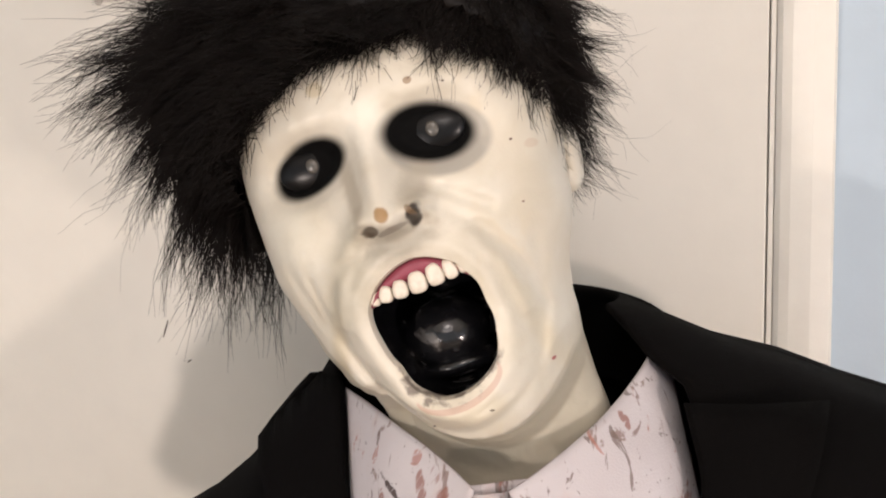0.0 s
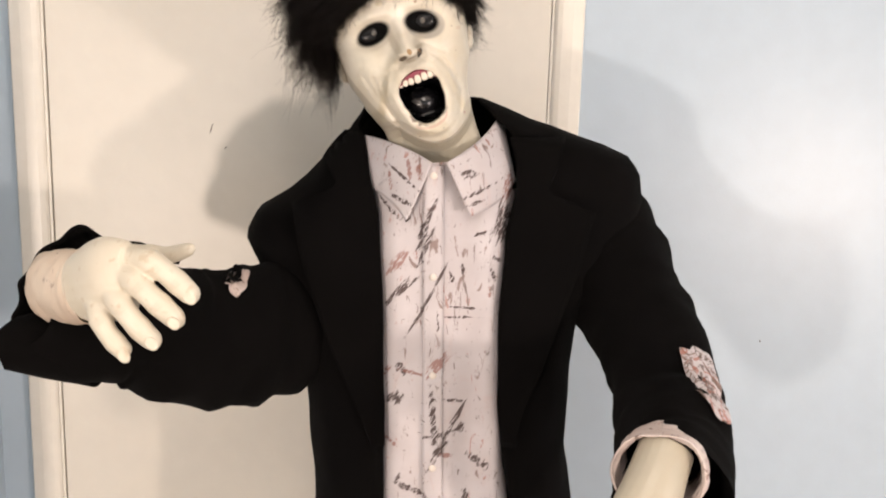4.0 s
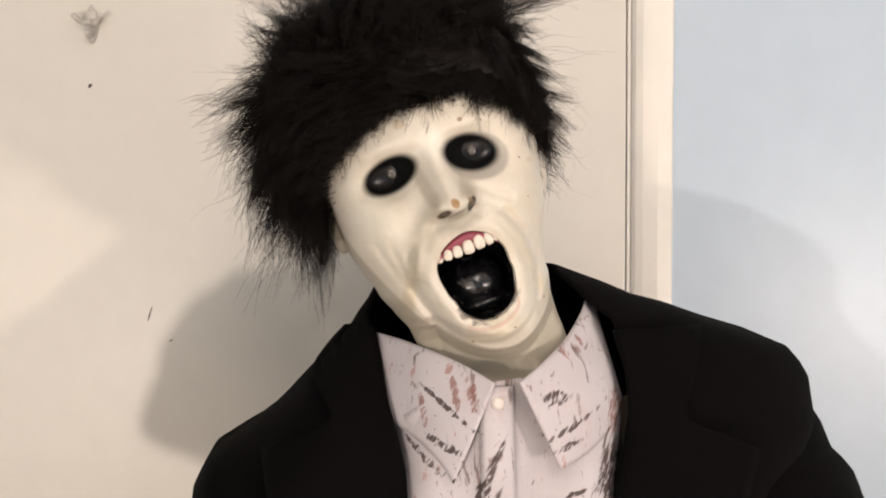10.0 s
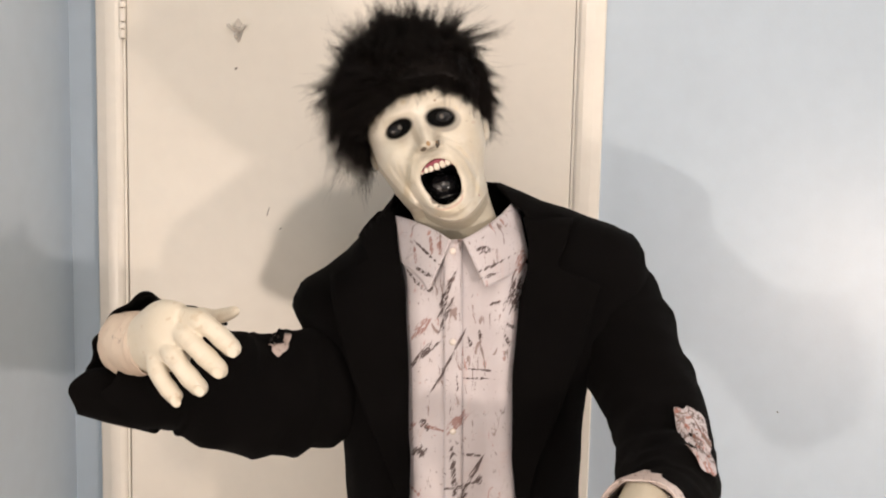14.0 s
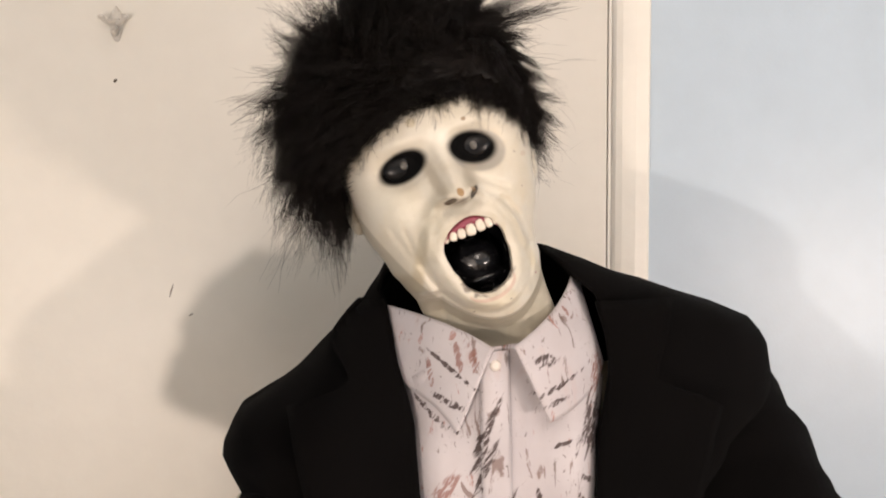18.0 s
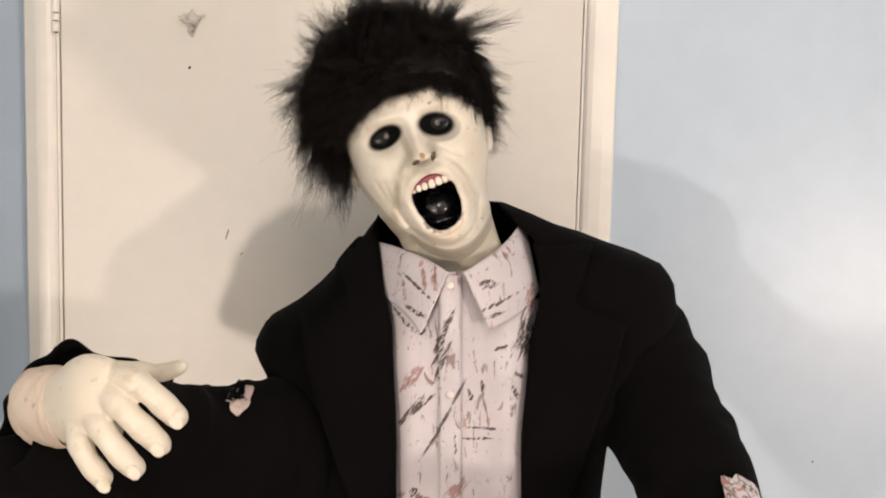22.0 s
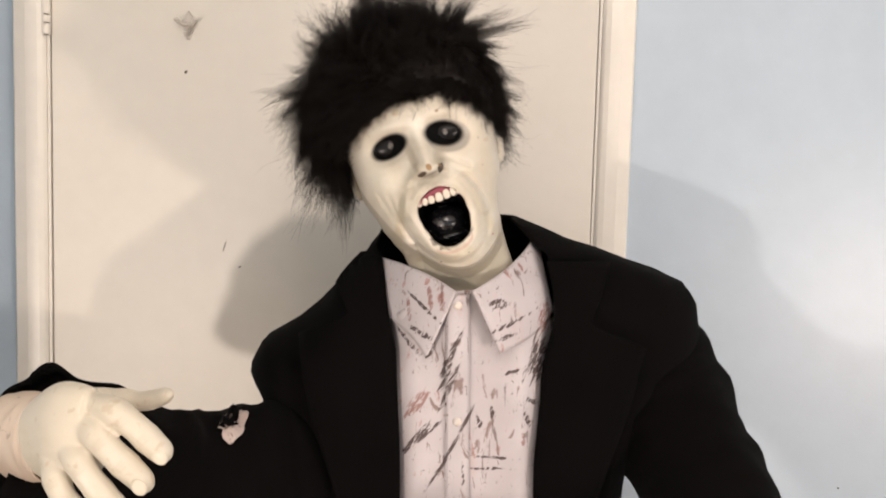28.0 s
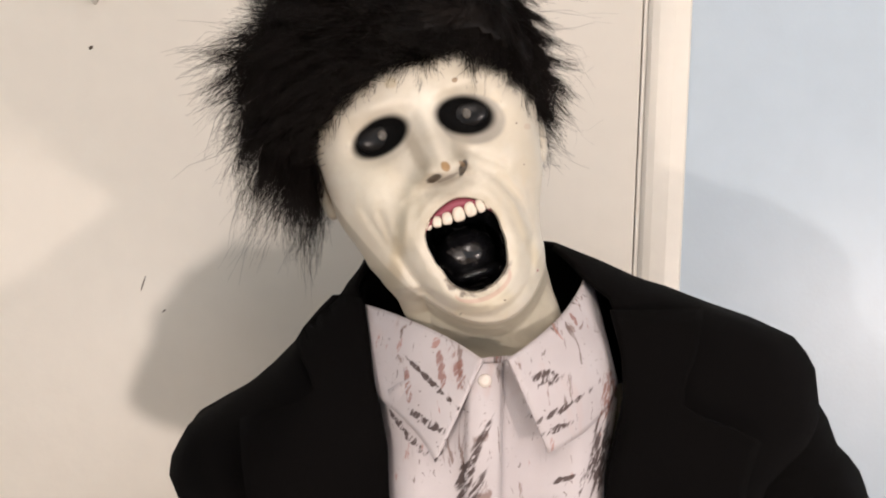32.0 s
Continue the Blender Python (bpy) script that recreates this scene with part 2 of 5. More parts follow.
    # tan neck below the jaw, with the chin's shade painted into its colour
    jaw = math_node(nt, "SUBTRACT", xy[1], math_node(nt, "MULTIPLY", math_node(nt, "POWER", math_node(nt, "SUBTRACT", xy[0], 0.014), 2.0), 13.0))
    neck_shade = math_node(nt, "MULTIPLY", ramp(nt, math_node(nt, "MULTIPLY", jaw, -1.0), 0.1445, 0.1490), math_node(nt, "GREATER_THAN", xy[0], -0.10))
    col = blend(nt, math_node(nt, "MULTIPLY", neck_shade, 0.8), col, (0.36, 0.325, 0.25))
    # knuckle creases, their shading painted in as darker tan
    for ka, kb, size in ((-0.2981, -0.1691, 1.0), (-0.2839, -0.1880, 0.8), (-0.3196, -0.1814, 1.0), (-0.3066, -0.2041, 0.9), (-0.3434, -0.1982, 1.0), (-0.3705, -0.2047, 0.8)):
        col = blend(nt, math_node(nt, "MULTIPLY", spot(nt, xy, (ka, kb), (0.0066 * size, 0.0052 * size), 29, 0.5, wob), 0.30), col, (0.45, 0.38, 0.28))
        for step in (-0.0026, 0.0, 0.0024):
            col = blend(nt, math_node(nt, "MULTIPLY", spot(nt, xy, (ka - step * 0.48, kb + step * 0.87), (0.0058 * size, 0.0011), 29 + step * 2500, 0.5, wob), 0.30), col, (0.36, 0.29, 0.21))
    far = math_node(nt, "LESS_THAN", xy[0], -0.16)
    col = blend(nt, math_node(nt, "MULTIPLY", far, 0.6), col, (0.64, 0.585, 0.475))
    speck = ramp(nt, noise_node(nt, vec, 75, 3, 0.4), 0.60, 0.70)
    col = blend(nt, math_node(nt, "MULTIPLY", math_node(nt, "MULTIPLY", speck, far), 0.35), col, (0.42, 0.30, 0.17))
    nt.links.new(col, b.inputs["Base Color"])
    b.inputs["Subsurface Weight"].default_value = 0.0
    add_bump(nt, b, noise_node(nt, vec, 420, 4), 0.18, 0.001)
    return m


def dusty_black(name):
    m, nt, b, vec = shader(name, 0.26)
    dust = ramp(nt, noise_node(nt, vec, 60, 6, 0.8), 0.55, 0.78)
    col = blend(nt, math_node(nt, "MULTIPLY", dust, 0.24), (0.005, 0.005, 0.006), (0.30, 0.28, 0.26))
    nt.links.new(col, b.inputs["Base Color"])
    nt.links.new(math_node(nt, "ADD", math_node(nt, "MULTIPLY", dust, 0.25), 0.17), b.inputs["Roughness"])
    add_bump(nt, b, noise_node(nt, vec, 160, 4), 0.25, 0.002)
    return m


# printed stains on the shirt front: across, up, half length, half width, slant
SCRATCHES = (
    (0.169, 1.346, 0.0228, 0.0013, 143), (0.168, 1.317, 0.0111, 0.0019, 159), (0.152, 1.305, 0.0141, 0.0015, 133), (0.175, 1.292, 0.0057, 0.0022, 18),
    (0.198, 1.281, 0.0282, 0.0026, 72), (0.199, 1.253, 0.0306, 0.0022, 71), (0.180, 1.205, 0.0159, 0.0019, 42), (0.164, 1.196, 0.0242, 0.0019, 52),
    (0.213, 1.204, 0.0285, 0.0015, 65), (0.191, 1.160, 0.0223, 0.0015, 60), (0.234, 1.218, 0.0069, 0.0016, 109), (0.249, 1.226, 0.0081, 0.0013, 98),
    (0.249, 1.176, 0.0181, 0.0010, 174), (0.249, 1.163, 0.0170, 0.0010, 178), (0.218, 1.160, 0.0105, 0.0013, 93),
    (0.269, 1.275, 0.0069, 0.0012, 19), (0.251, 1.353, 0.0105, 0.0029, 176),
)
SMEARS = (
    (0.265, 1.331, 0.0202, 0.0015, 24), (0.262, 1.317, 0.0111, 0.0016, 20), (0.299, 1.287, 0.0240, 0.0078, 80), (0.293, 1.241, 0.0068, 0.0019, 149),
    (0.289, 1.219, 0.0078, 0.0019, 107), (0.283, 1.273, 0.0077, 0.0018, 77),
)
LOW_SCRATCHES = (
    (0.171, 1.092, 0.0081, 0.0032, 134), (0.167, 1.052, 0.0106, 0.0047, 27), (0.215, 1.028, 0.0336, 0.0028, 95), (0.245, 1.021, 0.0254, 0.0023, 64),
    (0.246, 1.048, 0.0121, 0.0016, 172), (0.229, 1.003, 0.0192, 0.0018, 15), (0.225, 0.979, 0.0231, 0.0032, 64), (0.278, 0.960, 0.0153, 0.0037, 143),
    (0.253, 1.008, 0.0066, 0.0032, 63), (0.170, 0.935, 0.0097, 0.0023, 59), (0.191, 0.920, 0.0172, 0.0028, 158), (0.262, 0.912, 0.0099, 0.0032, 116),
)
RED_STAINS = (
    (0.189, 1.353, 0.0130, 0.0026, 106), (0.177, 1.353, 0.0116, 0.0016, 98), (0.153, 1.339, 0.0101, 0.0012, 96), (0.166, 1.237, 0.0181, 0.0038, 52),
    (0.307, 1.332, 0.0155, 0.0050, 86), (0.284, 1.199, 0.0076, 0.0016, 98), (0.277, 1.389, 0.0070, 0.0010, 131), (0.218, 1.099, 0.0194, 0.0047, 45),
    (0.189, 1.086, 0.0143, 0.0018, 167), (0.152, 1.086, 0.0109, 0.0023, 45), (0.155, 0.991, 0.0154, 0.0018, 146), (0.234, 0.972, 0.0062, 0.0023, 163),
)


def stained_cotton(name, amount=1.0, printed=False, dense=0.0, tones=((0.570, 0.534, 0.548), (0.490, 0.452, 0.462))):
    m, nt, b, vec = shader(name, 0.85, 0.15)
    col = blend(nt, ramp(nt, noise_node(nt, vec, 14, 4), 0.3, 0.7), *tones)

    def layer(col, scale, stretch, turn, lo, hi, paint, k):
        v = ramp(nt, noise_node(nt, vec, scale, 6, 1.5, stretch, turn, 0.6), lo - dense, hi - dense)
        return blend(nt, math_node(nt, "MULTIPLY", v, k * amount), col, paint)

    col = layer(col, 16, (1, 1, 0.55), (0, 25, 0), 0.60, 0.74, (0.50, 0.35, 0.32), 0.30)
    col = layer(col, 30, (1.4, 1, 0.45), (0, 34, 0), 0.635, 0.68, (0.20, 0.13, 0.11), 0.75)
    col = layer(col, 55, (1.6, 1, 0.30), (0, 40, 0), 0.645, 0.69, (0.15, 0.11, 0.095), 0.75)
    col = layer(col, 38, (1.3, 1, 0.5), (0, 10, 0), 0.67, 0.71, (0.36, 0.14, 0.10), 0.65)
    col = layer(col, 120, (1.2, 1, 0.7), (0, 20, 0), 0.665, 0.71, (0.12, 0.09, 0.08), 0.7)
    if printed:
        sep = nt.nodes.new("ShaderNodeSeparateXYZ")
        nt.links.new(vec, sep.inputs[0])
        xy = (sep.outputs[0], sep.outputs[2])
        wob = math_node(nt, "MULTIPLY", math_node(nt, "SUBTRACT", streaks(nt, vec, 85, 58, 6), 0.5), 3.4)
        patchy = ramp(nt, streaks(nt, vec, 150, 56, 5), 0.38, 0.50)
        for strokes, paint, k in ((SCRATCHES, (0.075, 0.055, 0.052), 0.95), (SMEARS, (0.075, 0.055, 0.052), 0.95), (LOW_SCRATCHES, (0.075, 0.055, 0.052), 0.95), (RED_STAINS, (0.25, 0.105, 0.080), 0.75)):
            total = None
            for x, z, long, wide, slant in strokes:
                s = spot(nt, xy, (x, z), (long * 1.08, wide * 1.45), slant, 0.22, wob)
                total = s if total is None else math_node(nt, "MAXIMUM", total, s)
            col = blend(nt, math_node(nt, "MULTIPLY", math_node(nt, "MULTIPLY", total, patchy), k), col, paint)
    nt.links.new(col, b.inputs["Base Color"])
    add_bump(nt, b, noise_node(nt, vec, 900, 3), 0.25, 0.001)
    return m


M_FACE = face_material()
M_MOUTH = dusty_black("dusty_black_gloss_paint")
M_EYE = material("black_eye_plastic", (0.004, 0.004, 0.0045), 0.28, var=0.1, bump=0, spec=0.22)
M_PUPIL = material("grey_pupil_glint", (0.09, 0.083, 0.072), 0.25, var=0.2, scale=(200, 600), bump=0)
M_GUM = material("dark_pink_gum_paint", (0.26, 0.05, 0.078), 0.4, var=0.12, scale=(120, 400), bump=0.1)
M_TOOTH = material("ivory_tooth_plastic", (0.70, 0.63, 0.53), 0.3, var=0.10, scale=(150, 500), bump=0.08)
M_SHIRT = stained_cotton("stained_white_shirt_cotton", 1.0, True, 0.022)
M_CUFF = stained_cotton("stained_cuff_cotton", 1.1, False, 0.03, ((0.60, 0.53, 0.50), (0.48, 0.39, 0.355)))
M_WRIST = stained_cotton("creased_tan_wrist_cloth", 0.7, False, 0.0, ((0.60, 0.515, 0.425), (0.52, 0.42, 0.335)))
M_PATCH = stained_cotton("stained_elbow_cotton", 1.2, False, 0.10)
M_BUTTON = material("pearl_shirt_button", (0.72, 0.66, 0.60), 0.25, var=0.06, bump=0)


# ---- mesh helpers ----
def mesh_of(name, bm, mat, smooth=True):
    me = bpy.data.meshes.new(name)
    bm.normal_update()
    bm.to_mesh(me)
    bm.free()
    for m in mat if isinstance(mat, (list, tuple)) else [mat]:
        me.materials.append(m)
    if smooth:
        me.shade_smooth()
    return me


def part(name, bm, mat, parent=None, label="", smooth=True):
    """One mesh object under a thing or a part, or a thing of its own."""
    ob = new(name, mesh_of(name, bm, mat, smooth))
    ob.parent = parent
    if parent is not None:
        ob.matrix_parent_inverse = parent.matrix_world.inverted()
    return tagged(ob, label)


def box(x0, y0, z0, x1, y1, z1, bevel=0.0, bm=None):
    own = bm is None
    bm = bmesh.new() if own else bm
    made = bmesh.ops.create_cube(bm, size=1, matrix=Matrix.Translation(((x0 + x1) / 2, (y0 + y1) / 2, (z0 + z1) / 2))
                                 @ Matrix.Diagonal((abs(x1 - x0), abs(y1 - y0), abs(z1 - z0), 1)))
    if bevel:
        edges = list({e for v in made["verts"] for e in v.link_edges})
        bmesh.ops.bevel(bm, geom=edges, offset=bevel, segments=2, affect="EDGES", profile=0.6)
    return bm


def lerp_table(table, x):
    """Smooth value of a table of (x, value...) rows at x."""
    if x <= table[0][0]:
        return table[0][1]
    for (x0, v0), (x1, v1) in zip(table, table[1:]):
        if x <= x1:
            k = (x - x0) / (x1 - x0)
            k = k * k * (3 - 2 * k) * 0.5 + k * 0.5
            return v0 + (v1 - v0) * k
    return table[-1][1]


def spline(points, steps):
    """Catmull-Rom through rows of numbers."""
    p = [np.array(q, float) for q in points]
    p = [2 * p[0] - p[1]] + p + [2 * p[-1] - p[-2]]
    out = []
    for i in range(1, len(p) - 2):
        for k in range(steps):
            t = k / steps
            out.append(0.5 * (2 * p[i] + (p[i + 1] - p[i - 1]) * t + (2 * p[i - 1] - 5 * p[i] + 4 * p[i + 1] - p[i + 2]) * t * t
                              + (3 * p[i] - p[i - 1] - 3 * p[i + 1] + p[i + 2]) * t ** 3))
    return out + [p[-2]]


def skin_rings(bm, rings, closed=True, cap0=False, cap1=False, mat=0):
    """Quads between rows of points."""
    rows = [[bm.verts.new(q) for q in ring] for ring in rings]
    n = len(rows[0])
    for a, b in zip(rows, rows[1:]):
        for i in range(n if closed else n - 1):
            f = bm.faces.new((a[i], a[(i + 1) % n], b[(i + 1) % n], b[i]))
            f.material_index = mat
    if cap0:
        bm.faces.new(list(reversed(rows[0]))).material_index = mat
    if cap1:
        bm.faces.new(rows[-1]).material_index = mat
    return rows


def tube_rings(points, steps=8, n=28, up=(0, 0, 1), fold=0.0, seed=0.0):
    """Rings along a bent path; a row is x, y, z, half width across, half width along up."""
    line = spline(points, steps)
    rings = []
    for i, q in enumerate(line):
        a, b = line[max(0, i - 1)][:3], line[min(len(line) - 1, i + 1)][:3]
        t = Vector(b - a).normalized()
        side = t.cross(Vector(up)).normalized()
        top = side.cross(t).normalized()
        ring = []
        for k in range(n):
            w = 2 * math.pi * k / n
            d = side * math.cos(w) * q[3] + top * math.sin(w) * q[4]
            c = Vector(q[:3])
            if fold:
                s = noise.noise((c + d) * 16 + Vector((seed, 0, 0))) * 0.6 + noise.noise(Vector((i * 0.45, w * 1.2, seed))) * 0.7
                d *= 1 + fold * s
            ring.append(c + d)
        rings.append(ring)
    return rings


# ---- the room ----
DOOR_Y, WALL_Y = 0.900, 0.907
LEFT_X = -0.515
DOOR_W, DOOR_H, CASING = 0.4065, 2.03, 0.054


def wall_piece(name, x0, y0, z0, x1, y1, z1, mat=None):
    return tagged(part(name, box(x0, y0, z0, x1, y1, z1), mat or M_BLUE, smooth=False), kind="structure")


north = wall_piece("wall_north", DOOR_W + 0.02, WALL_Y, 0, 2.6, WALL_Y + 0.12, 2.44)
wall_piece("wall_north", LEFT_X - 0.12, WALL_Y, 0, -DOOR_W - 0.02, WALL_Y + 0.12, 2.44)
wall_piece("wall_north", -DOOR_W - 0.02, WALL_Y, DOOR_H + 0.02, DOOR_W + 0.02, WALL_Y + 0.12, 2.44)
wall_piece("wall_return", LEFT_X - 0.12, 0.35, 0, LEFT_X, WALL_Y, 2.44)
wall_piece("wall_northwest", -2.6, 0.35, 0, LEFT_X - 0.12, 0.47, 2.44)
wall_piece("wall_west", -2.72, -3.4, 0, -2.6, 0.47, 2.44)
wall_piece("wall_east", 2.6, -3.4, 0, 2.72, WALL_Y + 0.12, 2.44)
wall_piece("wall_south", -2.72, -3.52, 0, 2.72, -3.4, 2.44)
wall_piece("floor", -2.72, -3.52, -0.1, 2.72, 1.03, 0, M_FLOOR)
wall_piece("ceiling", -2.72, -3.52, 2.44, 2.72, 1.03, 2.54, M_CEIL)


def build_door():
    door = tagged(part("door_1", box(-DOOR_W + 0.0012, DOOR_Y, 0.012, DOOR_W - 0.0002, DOOR_Y + 0.035, DOOR_H, 0.002), M_DOOR, smooth=False),
                  "plain flush cream-painted door, closed, slightly scuffed", "door", kind="structure")
    part("jamb_back", box(-DOOR_W - 0.02, DOOR_Y + 0.04, 0, DOOR_W + 0.02, DOOR_Y + 0.11, DOOR_H + 0.02), M_GAP, door, smooth=False)
    return door


door = build_door()

# ---- door trim and fittings ----
def casing_strip(x0, x1, z0, z1, rounded_side):
    """A flat casing board with a rounded inner edge and a small back-band step."""
    bm = bmesh.new()
    prof = [(0.0, WALL_Y), (0.0, WALL_Y - 0.012), (0.003, WALL_Y - 0.0155), (0.020, WALL_Y - 0.0165), (0.038, WALL_Y - 0.0150),
            (0.046, WALL_Y - 0.0125), (0.050, WALL_Y - 0.009), (0.0505, WALL_Y)]
    rings = []
    for z in (z0, z1):
        rings.append([Vector((x0 + (x1 - x0) * p / 0.0505, y, z)) for p, y in prof])
    skin_rings(bm, rings, cap0=True, cap1=True)
    bmesh.ops.recalc_face_normals(bm, faces=bm.faces)
    return bm


frame_ob = new("door_frame")
tagged(frame_ob, "cream-painted wooden door frame with rounded casing", "door frame", kind="structure")
for s in (-1, 1):
    part("casing", casing_strip(s * (DOOR_W + CASING), s * (DOOR_W + 0.0055), 0, DOOR_H + 0.06, s), M_TRIM, frame_ob, smooth=False)
    part("jamb", box(s * (DOOR_W + 0.001), DOOR_Y - 0.0005, 0, s * (DOOR_W + 0.0055), DOOR_Y + 0.12, DOOR_H + 0.004, 0.0008), M_TRIM, frame_ob, smooth=False)
    part("door_stop", box(s * (DOOR_W + 0.02), DOOR_Y + 0.05, 0, s * (DOOR_W - 0.012), DOOR_Y + 0.09, DOOR_H), M_TRIM, frame_ob, smooth=False)
part("head_casing", box(-DOOR_W - CASING, WALL_Y - 0.0155, DOOR_H + 0.06, DOOR_W + CASING, WALL_Y, DOOR_H + 0.115, 0.002), M_TRIM, frame_ob, smooth=False)


def disc(r, depth, n, m):
    bm = bmesh.new()
    bmesh.ops.create_cone(bm, cap_ends=True, segments=n, radius1=r, radius2=r * 0.9, depth=depth, matrix=m)
    return bm


def build_hinge(z0, z1):
    ob = tagged(new("hinge"), "cream-painted steel butt hinge with five knuckles", "hinge", "hinges of the door")
    ob.location = (-DOOR_W - 0.004, DOOR_Y - 0.006, z0)
    scene.view_layers[0].update()
    step = (z1 - z0) / 7
    at = z0
    for k, h in enumerate((step * 1.1, step * 0.8, step * 1.6, step * 0.8, step * 1.6, step * 1.1)):
        bm = bmesh.new()
        bmesh.ops.create_cone(bm, cap_ends=True, segments=20, radius1=0.0062, radius2=0.0062, depth=h - 0.0016,
                              matrix=Matrix.Translation((-DOOR_W - 0.004, DOOR_Y - 0.006, at + h / 2)))
        bmesh.ops.bevel(bm, geom=[e for e in bm.edges if e.calc_face_angle(0) > 1], offset=0.0008, segments=1, affect="EDGES")
        part("knuckle", bm, M_TRIM, ob)
        at += h
    part("pin", disc(0.0036, at - z0, 12, Matrix.Translation((-DOOR_W - 0.004, DOOR_Y - 0.006, (z0 + at) / 2))), M_GAP, ob)
    part("leaf", box(-DOOR_W - 0.010, DOOR_Y - 0.002, z0, -DOOR_W + 0.001, DOOR_Y + 0.001, at), M_TRIM, ob, smooth=False)


build_hinge(1.676, 1.785)
build_hinge(0.22, 0.33)


def sphere(bm, place, radii, m=Matrix(), u=16, v=12, mat=0):
    made = bmesh.ops.create_uvsphere(bm, u_segments=u, v_segments=v, radius=1, matrix=m @ Matrix.Translation(place) @ Matrix.Diagonal((*radii, 1)))
    for f in {f for q in made["verts"] for f in q.link_faces}:
        f.material_index = mat


def build_robe_hook():
    x, z = -0.2005, 1.697
    ob = tagged(new("robe_hook"), "small robe hook painted over in cream, screwed to the door", "hook")
    ob.location = (x, DOOR_Y, z)
    scene.view_layers[0].update()
    bm = bmesh.new()
    outline = [(0, 0.021), (0.006, 0.012), (0.010, 0.006), (0.0085, -0.003), (0.006, -0.013), (0.003, -0.021), (0, -0.023)]
    ring = outline + [(-a, b) for a, b in reversed(outline[1:-1])]
    skin_rings(bm, [[Vector((x + a * k, DOOR_Y - y, z + b * k)) for a, b in ring] for k, y in ((1, 0.0), (0.97, 0.002), (0.86, 0.003))], cap1=True)
    part("plate", bm, M_HOOK, ob)
    for s in (-1, 1):
        bm = bmesh.new()
        skin_rings(bm, tube_rings([(x, DOOR_Y - 0.003, z + 0.001, 0.004, 0.0035), (x + s * 0.007, DOOR_Y - 0.010, z - 0.001, 0.0032, 0.003),
                                   (x + s * 0.0135, DOOR_Y - 0.016, z + 0.004, 0.003, 0.003)], 5, 10), cap0=True, cap1=True)
        sphere(bm, (x + s * 0.014, DOOR_Y - 0.0165, z + 0.005), (0.004, 0.004, 0.0035), u=10, v=8)
        part("prong", bm, M_HOOK, ob)
        part("screw", disc(0.0018, 0.001, 10, Matrix.Translation((x + s * 0.004, DOOR_Y - 0.0035, z + 0.002)) @ Matrix.Rotation(radians(90), 4, "X")), M_GAP, ob)
    bm = bmesh.new()
    skin_rings(bm, tube_rings([(x, DOOR_Y - 0.002, z - 0.008, 0.0045, 0.003), (x, DOOR_Y - 0.014, z - 0.016, 0.0038, 0.003), (x, DOOR_Y - 0.020, z - 0.012, 0.0035, 0.003)], 5, 10, up=(1, 0, 0)), cap0=True, cap1=True)
    part("lower_hook", bm, M_HOOK, ob)


M_HOOK = material("painted_over_metal", (0.62, 0.58, 0.52), 0.35, var=0.12, scale=(80, 300), bump=0.1)
M_STRAP = material("brushed_grey_steel", (0.34, 0.31, 0.27), 0.4, 0.6, var=0.1, bump=0.1)
M_RUBBER = material("dark_brown_rubber", (0.035, 0.025, 0.016), 0.6, bump=0.1)
build_robe_hook()


def build_hanger():
    ob = tagged(new("over_door_hanger"), "grey steel over-door hanger straps with dark rubber tips", "hanger")
    ob.location = (0, DOOR_Y, DOOR_H)
    scene.view_layers[0].update()
    for x in (-0.146, 0.124):
        bm = box(x - 0.0075, DOOR_Y - 0.0022, 1.770, x + 0.0075, DOOR_Y - 0.0006, DOOR_H + 0.002, 0.0005)
        box(x - 0.0075, DOOR_Y - 0.0022, DOOR_H + 0.0004, x + 0.0075, DOOR_Y + 0.036, DOOR_H + 0.002, 0, bm)
        strap = part("strap", bm, M_STRAP, ob, smooth=False)
        part("rubber_tip", box(x - 0.0082, DOOR_Y - 0.006, 1.7595, x + 0.0082, DOOR_Y - 0.0004, 1.7695, 0.0012), M_RUBBER, strap, smooth=False)


build_hanger()


def scuff(name, points, r, mat, y):
    """A thin scratch or hole, drawn as a flat sliver on the surface."""
    bm = bmesh.new()
    skin_rings(bm, tube_rings([(x, y, z, r * k, 0.0003) for x, z, k in points], 4, 8, up=(0, 1, 0)), cap0=True, cap1=True)
    return part(name, bm, mat, door)


scuff("nail_hole", [(-0.2062, 1.6255, 0.5), (-0.2045, 1.6275, 1), (-0.2025, 1.6290, 0.5)], 0.0020, M_GAP, DOOR_Y - 0.0002)
scuff("scratch", [(-0.1475, 1.360, 0.4), (-0.1455, 1.367, 1), (-0.1425, 1.3765, 0.5)], 0.0008, M_GAP, DOOR_Y - 0.0002)
scuff("scratch", [(-0.124, 1.336, 0.5), (-0.1215, 1.338, 1), (-0.1195, 1.339, 0.4)], 0.0008, M_GAP, DOOR_Y - 0.0002)
part("wall_scuff", disc(0.0016, 0.0006, 10, Matrix.Translation((0.806, WALL_Y - 0.0002, 1.02)) @ Matrix.Rotation(radians(90), 4, "X")), M_GAP, north)

